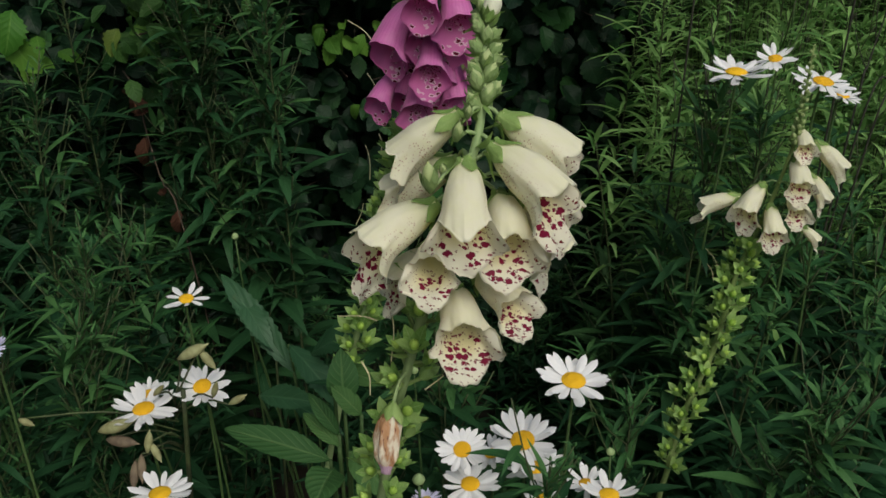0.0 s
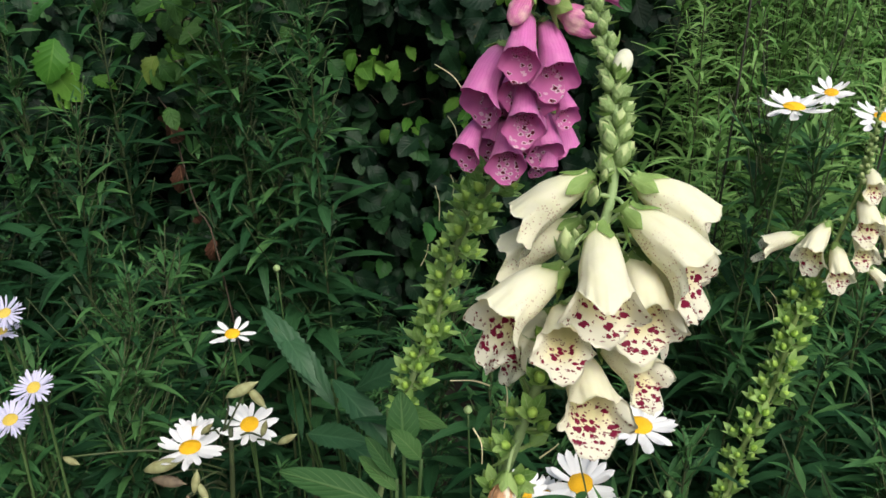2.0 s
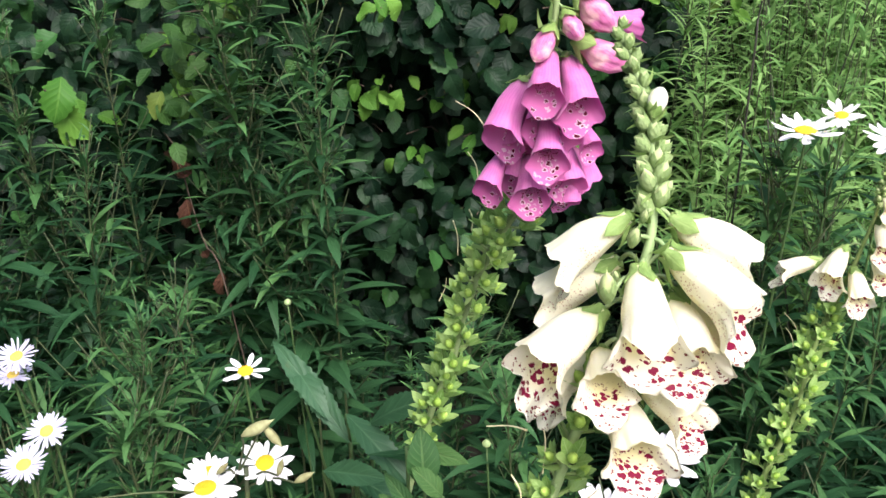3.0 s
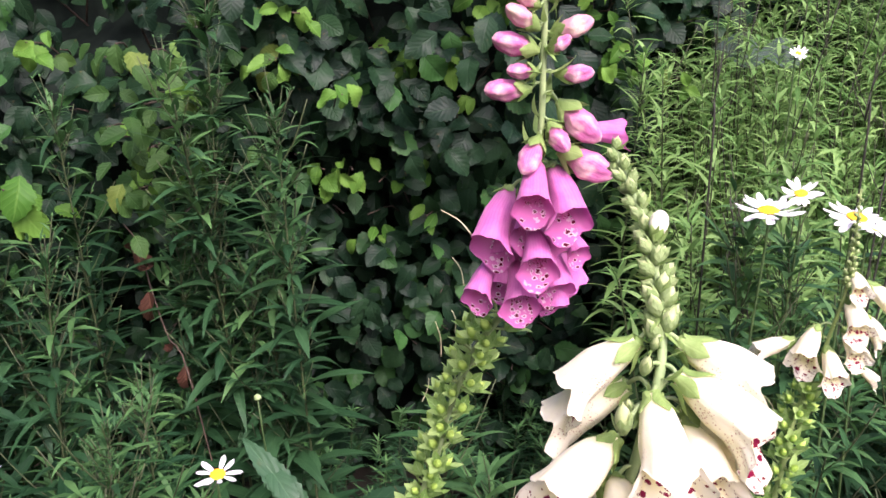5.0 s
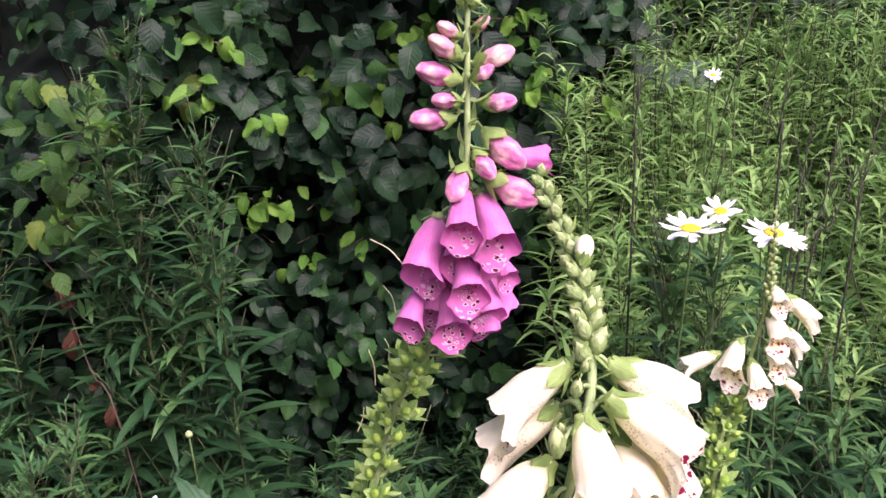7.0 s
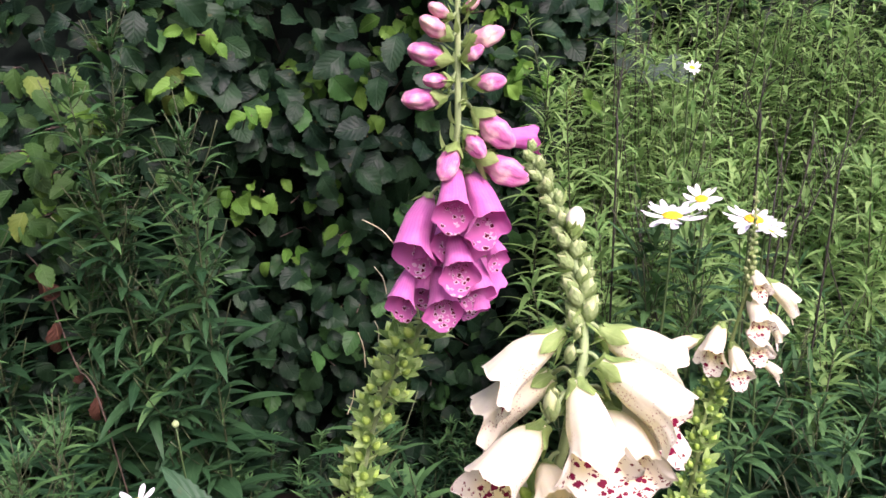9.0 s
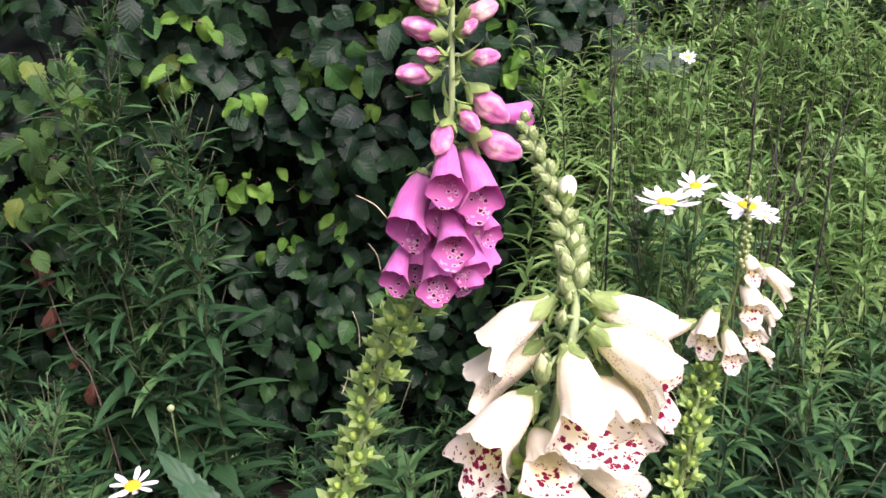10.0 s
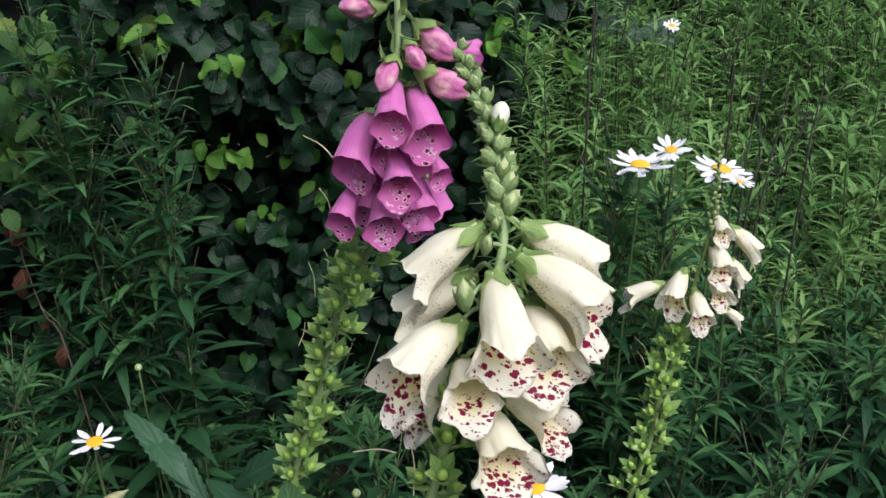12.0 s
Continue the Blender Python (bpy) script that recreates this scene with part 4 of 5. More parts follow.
def dry_stem(top, low):
    """A thin dark leafless stem with a few short side twigs, from its tip down to the soil."""
    a, b = Vector(top), Vector(low)
    rng = random.Random(round(a.x * 1000))
    foot = Vector((b.x + (b.x - a.x) * 0.6, b.y + 0.04, -0.02))
    pts = spline([a, a.lerp(b, 0.5) + Vector((rng.uniform(-0.008, 0.008), 0, 0)), b, foot], 24)
    g = Geo().add(*tube(pts, [0.0008 + 0.0012 * i / 23 for i in range(24)], 6))
    for k in (2, 4, 6, 9):
        d = Vector((rng.uniform(-1, 1), rng.uniform(-0.6, 0.4), rng.uniform(0.6, 1.6))).normalized()
        g.add(*tube(spline([pts[k], pts[k] + d * 0.025, pts[k] + d * 0.05 + Vector((0, 0, 0.008))], 5), [0.0008, 0.0008, 0.0007, 0.0006, 0.0005], 5))
    ob = thing("dry_stem", (0, 0, 0), g.mesh("dry_stem", BARE_STEM))
    return tagged(ob, "thin dark bare stem standing among narrow green leaves", "stem", "bare stems")


for _a, _b in (((0.6789, 1.27, 1.0743), (0.5833, 1.2, 0.8774)), ((0.7178, 1.27, 1.0364), (0.601, 1.2, 0.8712)), ((0.6361, 1.27, 1.1031), (0.573, 1.2, 0.8829)), ((0.3722, 1.27, 1.2023), (0.3361, 1.2, 1.0238)), ((0.592, 1.27, 1.165), (0.5483, 1.2, 1.0237)), ((0.748, 1.27, 1.1344), (0.6705, 1.2, 0.9185))):
    dry_stem(_a, _b)

# ---- foxgloves in place ----
# front cream foxglove
CREAM_STEM = [(0.0351, 0.4813, 1.2305), (0.0395, 0.4669, 1.2189), (0.0435, 0.4466, 1.2021), (0.0438, 0.4275, 1.1880), (0.0421, 0.4125, 1.1738), (0.0402, 0.4004, 1.1545), (0.0357, 0.3936, 1.1350), (0.0264, 0.3949, 1.0949), (0.0099, 0.3996, 1.0461), (-0.0024, 0.4053, 0.9990), (-0.0117, 0.4108, 0.9515), (-0.0200, 0.4155, 0.9092)]
cream = foxglove(CREAM_STEM, "cream foxglove with maroon-spotted bells over a green seed-pod stem", 0.0029, 0.0014, PALE_STEM, "foxgloves")
bell(cream, (0.0335, 0.3882, 1.1374), (0.0325, 0.3532, 1.1132), 'cream', 0.91, 0.20)
bell(cream, (0.0175, 0.3933, 1.1137), (-0.0159, 0.3691, 1.0968), 'cream', 0.91)
bell(cream, (0.0180, 0.3912, 1.0937), (0.0157, 0.3587, 1.0907), 'cream', 0.92)
bell(cream, (0.0505, 0.3977, 1.1172), (0.0557, 0.3632, 1.1002), 'cream', 0.95)
bell(cream, (0.0467, 0.3926, 1.1440), (0.0776, 0.3680, 1.1223), 'cream', 0.91)
bell(cream, (0.0509, 0.4064, 1.1547), (0.0858, 0.3943, 1.1333), 'cream', 0.91)
bell(cream, (0.0307, 0.4065, 1.1563), (-0.0013, 0.4093, 1.1304), 'cream', 0.84)
bell(cream, (0.0287, 0.4179, 1.1285), (-0.0061, 0.4220, 1.1050), 'cream', 0.95)
bell(cream, (0.0275, 0.3957, 1.0652), (0.0323, 0.3587, 1.0532), 'cream', 0.97)
bell(cream, (0.0385, 0.3967, 1.0732), (0.0597, 0.3717, 1.0647), 'cream', 0.95)
bell(cream, (0.0609, 0.4253, 1.1112), (0.0820, 0.4101, 1.0765), 'cream', 0.91)
bell(cream, (0.0184, 0.4132, 1.0802), (-0.0068, 0.3961, 1.0657), 'cream', 0.91)
bell(cream, (0.0632, 0.4180, 1.1264), (0.0869, 0.4011, 1.1009), 'cream', 0.91)
bud(cream, (0.0442, 0.4303, 1.1971), (0.0494, 0.4383, 1.2099), 'white')
bud(cream, (0.0343, 0.393, 1.1581), (0.0353, 0.39, 1.1657), 'slim')
bud(cream, (0.0169, 0.374, 1.1279), (0.0157, 0.371, 1.1448), 'slim')
bud(cream, (0.0288, 0.388, 1.1486), (0.0308, 0.385, 1.1594), 'slim')
bud(cream, (0.0238, 0.39, 1.1289), (0.0218, 0.387, 1.1375), 'slim')
# purple foxglove
PURPLE_STEM = [(0.0195, 0.5771, 1.3379), (0.0163, 0.5766, 1.3125), (0.0147, 0.5768, 1.2929), (0.0142, 0.5797, 1.2623), (0.0132, 0.5841, 1.2264), (0.0094, 0.6002, 1.1935), (0.0037, 0.6251, 1.1388), (-0.0025, 0.6542, 1.0805), (-0.0187, 0.6982, 1.0343), (-0.0355, 0.7376, 0.9802), (-0.0506, 0.7738, 0.9195), (-0.0649, 0.8006, 0.8525), (-0.0834, 0.8048, 0.8040), (-0.1004, 0.8197, 0.7375), (-0.1237, 0.8295, 0.6465)]
purple = foxglove(PURPLE_STEM, "purple foxglove with spotted bells, pink buds above, seed pods below", 0.0036, 0.0017, PALE_STEM, "foxgloves")
bell(purple, (0.0103, 0.5898, 1.2041), (0.0059, 0.5650, 1.1824), 'purple', 1.0)
bell(purple, (0.0212, 0.5958, 1.1984), (0.0299, 0.5695, 1.1715), 'purple', 1.0)
bell(purple, (-0.0036, 0.612, 1.1802), (-0.0203, 0.59, 1.1503), 'purple', 1.0)
bell(purple, (0.0096, 0.6099, 1.1747), (0.0042, 0.5851, 1.1563), 'purple', 1.0)
bell(purple, (0.0104, 0.6043, 1.1571), (0.0104, 0.5761, 1.1370), 'purple', 1.0)
bell(purple, (-0.0161, 0.6179, 1.1291), (-0.0291, 0.5997, 1.1100), 'purple', 1.0)
bell(purple, (0.0004, 0.6168, 1.1284), (0.0003, 0.5900, 1.1067), 'purple', 1.0)
bell(purple, (0.0311, 0.6173, 1.1519), (0.0397, 0.6007, 1.1362), 'purple', 1.0)
bell(purple, (0.0281, 0.6281, 1.1192), (0.0291, 0.6195, 1.0921), 'purple', 1.0)
bell(purple, (0.0318, 0.6369, 1.1310), (0.0440, 0.6328, 1.1021), 'purple', 1.0)
bell(purple, (0.0198, 0.6246, 1.1400), (0.0261, 0.6051, 1.1107), 'purple', 1.0)
bell(purple, (-0.0048, 0.6307, 1.1384), (-0.0118, 0.6116, 1.1118), 'purple', 1.0)
bell(purple, (0.0220, 0.6150, 1.1780), (0.0205, 0.5935, 1.1500), 'purple', 1.0)
bell(purple, (0.0150, 0.6220, 1.1520), (0.0165, 0.6010, 1.1230), 'purple', 1.0)
bell(purple, (-0.0060, 0.6230, 1.1680), (-0.0085, 0.6030, 1.1370), 'purple', 1.0)
bud(purple, (0.0124, 0.5822, 1.2203), (-0.0010, 0.5676, 1.1999), 'pink')
bud(purple, (0.0177, 0.5805, 1.2290), (0.0265, 0.5661, 1.2128), 'pink')
bud(purple, (0.0257, 0.5929, 1.2397), (0.0491, 0.5755, 1.2166), 'pink')
bud(purple, (0.0250, 0.5867, 1.2099), (0.0571, 0.5712, 1.1944), 'pink')
bud(purple, (0.0062, 0.5816, 1.2503), (-0.0229, 0.5761, 1.2515), 'pink')
bud(purple, (0.0102, 0.5763, 1.2608), (-0.0093, 0.5709, 1.2638), 'pink')
bud(purple, (0.0225, 0.5832, 1.2583), (0.0450, 0.5749, 1.2594), 'pink')
bud(purple, (0.0160, 0.5745, 1.2727), (0.0299, 0.5694, 1.2823), 'pink')
bud(purple, (0.0107, 0.5782, 1.2736), (-0.0174, 0.5752, 1.2828), 'pink')
bud(purple, (0.0186, 0.5766, 1.2831), (0.0434, 0.5703, 1.2910), 'pale')
bud(purple, (0.0104, 0.5719, 1.2869), (-0.0091, 0.5702, 1.3014), 'pale')
bud(purple, (0.0116, 0.5738, 1.2995), (-0.0034, 0.5701, 1.3088), 'pale')
bud(purple, (0.0182, 0.5765, 1.3026), (0.0286, 0.5712, 1.3109), 'pale')
bell(purple, (0.0321, 0.5932, 1.2185), (0.0662, 0.5940, 1.2171), 'purple_young')
style_thread(purple, (-0.0307, 0.6141, 1.1479), (-0.0510, 0.6206, 1.1651))
style_thread(purple, (-0.0354, 0.6510, 1.0977), (-0.0429, 0.6578, 1.1181))
style_thread(purple, (-0.0531, 0.7276, 1.0053), (-0.0565, 0.7371, 1.0346))
style_thread(purple, (-0.0409, 0.7147, 1.0327), (-0.0426, 0.7204, 1.0504))
style_thread(purple, (-0.0716, 0.7531, 0.9499), (-0.0642, 0.7591, 0.9701))
# rear cream foxglove
REAR_STEM = [(0.3881, 0.8950, 1.0846), (0.3852, 0.8900, 1.0479), (0.3842, 0.8900, 1.0088), (0.3806, 0.8900, 0.9778), (0.3713, 0.8950, 0.9277), (0.3552, 0.9000, 0.8646), (0.3444, 0.9050, 0.8194), (0.3377, 0.9050, 0.7712), (0.3277, 0.9050, 0.7131), (0.3073, 0.9050, 0.6464), (0.2949, 0.9050, 0.5708)]
rear = foxglove(REAR_STEM, "cream spotted foxglove, mostly gone to green seed pods", 0.0036, 0.0011, STEM, "foxgloves")
bell(rear, (0.3894, 0.9011, 0.9970), (0.3906, 0.8737, 0.9821), 'cream', 0.90)
bell(rear, (0.4073, 0.9011, 0.9825), (0.4378, 0.8886, 0.9524), 'cream', 0.80)
bell(rear, (0.3869, 0.8943, 0.9677), (0.3859, 0.8623, 0.9428), 'cream', 0.95)
bell(rear, (0.4069, 0.9011, 0.9468), (0.4241, 0.8851, 0.9188), 'cream', 0.85)
bell(rear, (0.3884, 0.9000, 0.9306), (0.3912, 0.8680, 0.9102), 'cream', 0.90)
bell(rear, (0.3588, 0.9000, 0.9351), (0.3324, 0.8737, 0.9079), 'cream', 0.88)
bell(rear, (0.3375, 0.9057, 0.9183), (0.2972, 0.9097, 0.9039), 'cream', 0.78)
bell(rear, (0.3668, 0.8920, 0.9138), (0.3661, 0.8623, 0.8875), 'cream', 0.92)
bell(rear, (0.4058, 0.8977, 0.8862), (0.4246, 0.8886, 0.8697), 'cream', 0.80)
# wilted flower, threads
WILT = ((-0.0071, 0.3828, 0.9984), (-0.0114, 0.3719, 0.9626))
style_thread(cream, (-0.0156, 0.4068, 1.0393), (-0.0368, 0.4073, 1.0419))
style_thread(cream, (-0.0087, 0.4106, 1.0472), (-0.0081, 0.3976, 1.0188))
style_thread(cream, (-0.0244, 0.3972, 1.0190), (-0.0197, 0.3896, 1.0019))
style_thread(cream, (0.0106, 0.3916, 1.0043), (0.0209, 0.3951, 1.0113))
style_thread(rear, (0.3264, 0.9106, 0.8242), (0.3107, 0.9211, 0.8483))
style_thread(rear, (0.3197, 0.9050, 0.8124), (0.3120, 0.9141, 0.8328))
# daisies
daisy((0.1405, 0.7353, 0.7876), 0.075, 80, 10, 'white', 20)
daisy((0.0959, 0.7955, 0.6693), 0.084, 73, -20, 'white', 20)
daisy((0.0285, 0.7326, 0.7045), 0.057, 63, 0, 'white', 20)
daisy((0.0367, 0.7227, 0.6677), 0.062, 81, 5, 'white', 20)
daisy((0.1109, 0.7962, 0.6312), 0.072, 90, 0, 'white', 20)
daisy((0.1936, 0.7773, 0.6086), 0.070, 90, 10, 'white', 20)
daisy((0.1735, 0.8142, 0.5943), 0.056, 90, 0, 'white', 20)
daisy((0.0622, 0.8261, 0.6278), 0.053, 83, -30, 'white', 20)
daisy((0.1188, 0.7666, 0.6140), 0.050, 90, 20, 'white', 20)
daisy((-0.2831, 0.8685, 0.6926), 0.066, 69, 0, 'white', 20)
daisy((-0.3469, 0.8408, 0.6793), 0.077, 84, 0, 'white', 20)
daisy((-0.3548, 0.8789, 0.6742), 0.058, 85, -40, 'white', 20)
daisy((-0.3129, 0.7660, 0.6167), 0.076, 90, 0, 'white', 20)
daisy((-0.3150, 0.9480, 0.7690), 0.056, 76, 20, 'white', 9)
daisy((0.3631, 1.0605, 1.0209), 0.080, 83, 0, 'white', 20)
daisy((0.4564, 1.0262, 1.0168), 0.075, 76, 20, 'white', 20)
daisy((0.4275, 1.1168, 1.0246), 0.053, 69, -30, 'white', 20)
daisy((0.4968, 1.0594, 0.9907), 0.050, 74, 40, 'white', 20)
daisy((0.6303, 1.6176, 1.1445), 0.035, 59, 0, 'white', 20)
daisy((-0.5262, 0.8388, 0.8534), 0.044, 66, 0, 'lilac', 44)
daisy((-0.5403, 0.8485, 0.8259), 0.041, 79, 10, 'lilac', 44)
daisy((-0.4951, 0.8086, 0.7793), 0.046, 61, 0, 'lilac', 44)
daisy((-0.5099, 0.7778, 0.7589), 0.049, 68, 10, 'lilac', 44)
daisy((-0.0090, 0.7149, 0.6538), 0.032, 90, 0, 'lilac', 44)
bud_stem((-0.2951, 1.1236, 0.7754))
bud_stem((0.2019, 0.8324, 0.6252))
bud_stem((-0.0046, 0.5387, 0.8217))
bud_stem((-0.0275, 0.8541, 0.7237))
# pods and broad leaves
spike_buds(cream, 0.0, 0.345, 44, 0.0118, 0.0078, 3)
spike_buds(purple, 0.0, 0.05, 16, 0.010, 0.005, 4)
spike_buds(rear, 0.0, 0.22, 34, 0.0095, 0.0045, 5)
loose_bracts(purple, 0.02, 0.34, 34, 0.019, 21)
loose_bracts(cream, 0.30, 0.50, 14, 0.014, 22)
loose_bracts(rear, 0.10, 0.36, 16, 0.012, 23)
seed_pods(cream, 0.53, 0.86, 38, 0.0118, 6)
seed_pods(purple, 0.42, 0.76, 66, 0.0150, 7)
seed_pods(rear, 0.36, 0.80, 64, 0.0142, 8)
wilted = part("wilted_flower", wilted_mesh(1.0, 0.18), cream, aim(WILT[0], Vector(WILT[1]) - Vector(WILT[0]), (0, -1, 0), (Vector(WILT[1]) - Vector(WILT[0])).length), "withered brown and cream flower")
part("calyx", SMALL_CALYX[0], wilted, PLACED[wilted] @ Matrix.Translation((0, 0, -0.08)) @ Matrix.Scale(0.62, 4))
stalk(cream, wilted, WILT[0])


# ---- hedge ----
def hedge_front(x, z):
    """How far back the hedge's leaf face stands."""
    return 1.68 + 0.66 * min(0.40, max(0.0, 1.1 - z)) - 0.10 * max(0.0, z - 1.1) + 0.12 * noise.noise((x * 2.6, z * 2.6, 7)) + 0.75 * smooth01((x - 0.10) / 0.9) - 0.06 * smooth01((-0.35 - x) / 0.4) + 0.34 * smooth01((-0.46 - x) / 0.2) * smooth01((z - 1.08) / 0.16)


def in_hollow(rng, x, z):
    """True for most places in the dark hollow high up in the hedge, where few leaves grow."""
    # Thinned so the near-black body shows as the hollow's shade.
    return rng.random() < 0.86 * smooth01((-0.36 - x) / 0.14) * smooth01((z - 1.12 + 0.06 * noise.noise((x * 7, z * 7, 3))) / 0.12)


hedge = thing("hedge", (-0.2, 2.3, 0))
tagged(hedge, "dense dark green clipped hedge with broad toothed leaves", "hedge")


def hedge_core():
    """Hedge shade put into a body: rough, closed, near-black, behind the leaves."""
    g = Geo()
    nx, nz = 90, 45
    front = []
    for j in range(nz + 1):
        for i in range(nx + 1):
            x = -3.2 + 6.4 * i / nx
            # Rises out of view, tallest on the left, to shade the left plants.
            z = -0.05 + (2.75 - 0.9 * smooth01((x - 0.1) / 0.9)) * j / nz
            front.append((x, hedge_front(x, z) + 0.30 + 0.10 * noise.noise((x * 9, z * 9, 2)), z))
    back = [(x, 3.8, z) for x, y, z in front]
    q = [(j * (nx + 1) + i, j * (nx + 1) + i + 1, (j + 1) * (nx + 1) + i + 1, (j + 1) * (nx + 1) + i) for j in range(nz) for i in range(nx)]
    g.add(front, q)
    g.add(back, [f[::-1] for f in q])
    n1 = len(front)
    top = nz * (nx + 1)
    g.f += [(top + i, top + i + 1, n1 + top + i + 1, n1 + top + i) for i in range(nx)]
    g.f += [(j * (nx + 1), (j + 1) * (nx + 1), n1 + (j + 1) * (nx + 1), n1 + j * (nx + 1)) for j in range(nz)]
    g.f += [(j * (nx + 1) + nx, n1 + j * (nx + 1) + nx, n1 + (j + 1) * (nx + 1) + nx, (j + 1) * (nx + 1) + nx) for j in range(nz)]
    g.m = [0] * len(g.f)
    return g.mesh("inner_body", HEDGE_SHADE)


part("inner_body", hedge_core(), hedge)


def hedge_twigs(count, seed):
    rng = random.Random(seed)
    g = Geo()
    for _ in range(count):
        x, z = rng.uniform(-1.7, 1.4), rng.uniform(0.15, 1.4)
        y = hedge_front(x, z)
        a = Vector((x + rng.uniform(-0.1, 0.1), y + 0.32, z - 0.15))
        b = Vector((x, y + rng.uniform(-0.04, 0.1), z))
        m = (a + b) / 2 + Vector((rng.uniform(-0.05, 0.05), 0, 0.05))
        g.add(*tube(spline([a, m, b], 8), [0.0028 - 0.0002 * i for i in range(8)], 5))
    return g.mesh("twigs", TWIG)


tagged(part("branching", hedge_twigs(220, 5), hedge), kind="stuff")


def hedge_blade(rng, length):
    return blade(length, length * rng.uniform(0.60, 0.76), 14, 2, rng.uniform(0.05, 0.5), rng.uniform(0.2, 1.0), 0.44, 0.78, 1, 0.11, rng.uniform(0.02, 0.09), rng.uniform(-0.45, 0.45), 0.16)


def hedge_pose(rng, x, y, z):
    way = Vector((rng.uniform(-0.9, 0.9), rng.uniform(-0.85, 0.2), rng.uniform(-1.0, 0.05)))
    side = Vector((rng.uniform(-0.7, 0.7), -1.0, rng.uniform(0.0, 1.6)))
    return aim((x, y, z), way, side)


def spray(at, size=1.0):
    """A short twig with a few young leaves in front of the hedge face."""
    SEED[0] += 1
    rng = random.Random(SEED[0])
    p = Vector(at)
    root = p + Vector((rng.uniform(-0.06, 0.06), 0.16, -0.04))
    part("twig", Geo().add(*tube(spline([root, (root + p) / 2 + Vector((0, 0, 0.02)), p + Vector((0, 0, 0.012))], 7), [0.0016] * 7, 5)).mesh("twig", TWIG), hedge)
    for i in range(rng.randint(4, 6) if size <= 1.1 else 2):
        q = p + Vector((rng.uniform(-0.035, 0.035), rng.uniform(0, 0.05), rng.uniform(-0.02, 0.03)))
        m = hedge_pose(rng, *q) @ Matrix.Scale(size * rng.uniform(0.6, 1.0), 4)
        part("leaf", YOUNG_BLADES[rng.randrange(8)] if rng.random() < 0.97 else YELLOW_BLADES[rng.randrange(2)], hedge, m)


def mid_spray(at, count, wide, high):
    """Broad mid-green leaves that stand out in front of the hedge face, some of them yellowing."""
    SEED[0] += 1
    rng = random.Random(SEED[0])
    p = Vector(at)
    for i in range(count):
        q = p + Vector((rng.gauss(0, wide), rng.uniform(-0.03, 0.09), rng.gauss(0, high)))
        m = hedge_pose(rng, *q)
        part("leaf", MID_BLADES[rng.randrange(5)] if rng.random() < 0.94 else YELLOW_BLADES[rng.randrange(2)], hedge, m @ Matrix.Scale(rng.uniform(0.7, 1.1), 4))
        if i % 4 == 0:
            root = q + Vector((rng.uniform(-0.05, 0.05), 0.18, -0.06))
            part("twig", Geo().add(*tube(spline([root, (root + q) / 2 + Vector((0, 0, 0.02)), q], 7), [0.0016] * 7, 5)).mesh("twig", TWIG), hedge)


_hr = random.Random(12)
YOUNG_BLADES = [Geo().add(*blade(0.055, 0.055 * _hr.uniform(0.50, 0.66), 16, 3, _hr.uniform(0.1, 0.7), _hr.uniform(0.4, 1.3), 0.46, 0.75, 1, 0.13, _hr.uniform(0.05, 0.13), _hr.uniform(-0.6, 0.6), 0.20)).mesh("leaf", YOUNG_LEAF) for _ in range(8)]
YELLOW_BLADES = [Geo().add(*hedge_blade(_hr, 0.060)).mesh("leaf", YELLOW_LEAF) for _ in range(2)]
MID_BLADES = [Geo().add(*hedge_blade(_hr, 0.044)).mesh("leaf", MID_LEAF) for _ in range(5)]
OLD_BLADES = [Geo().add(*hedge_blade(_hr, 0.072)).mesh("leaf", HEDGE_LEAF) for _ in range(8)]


# ---- broad leaves, pods, dead leaves ----
basal = thing("daisy_leaf_clump", (-0.2, 1.15, 0))
tagged(basal, "clump of long dark glossy toothed daisy leaves", "plant")
rosette = thing("foxglove_leaf_clump", (-0.12, 0.88, 0))
tagged(rosette, "low clump of broad soft mid-green leaves", "plant")
pod_plant = thing("seed_pod_plant", (-0.33, 0.9, 0))
tagged(pod_plant, "spent stem with long drying green and brown seed pods", "plant")


def broad_leaf(plant, a, b, width, mat):
    SEED[0] += 1
    rng = random.Random(SEED[0])
    a, b = Vector(a), Vector(b)
    ln = (b - a).length
    g = Geo().add(*blade(ln * 1.05, width * (0.72 if mat is DARK_LEAF else 0.95), 30, 5, rng.uniform(0.2, 0.5), rng.uniform(0.3, 0.8), 0.48, 0.75, 1, 0.11 if mat is DARK_LEAF else 0.03, 0.05, rng.uniform(-0.35, 0.35), 0.10 if mat is DARK_LEAF else 0.04))
    f = part("leaf", g.mesh("leaf", mat), plant, aim(a, b - a + Vector((0, 0, 0.12 * ln)), (0, -0.7, 1)))
    base = PLACED[plant].translation
    part("stalk", Geo().add(*tube(spline([a, a.lerp(base, 0.4) + Vector((0, 0.0, 0.04)), base], 10), [0.002] * 10, 6)).mesh("stalk", DAISY_STEM), f)


def long_pod(plant, a, b, mat):
    SEED[0] += 1
    a, b = Vector(a), Vector(b)
    f = part("pod", Geo().add(*ovoid((b - a).length, (b - a).length * 0.155, 10, 9, 0.75, 0.45)).mesh("pod", mat), plant, aim(a, b - a, (0, 0, -1)))
    j = Vector((-0.315, 0.86, min(a.z - 0.03, 0.68)))
    part("stalk", Geo().add(*tube(spline([a, (a + j) / 2 + Vector((0.006, 0, 0.012)), j], 7), [0.0013] * 7, 5)).mesh("stalk", ASTER_STEM), f)


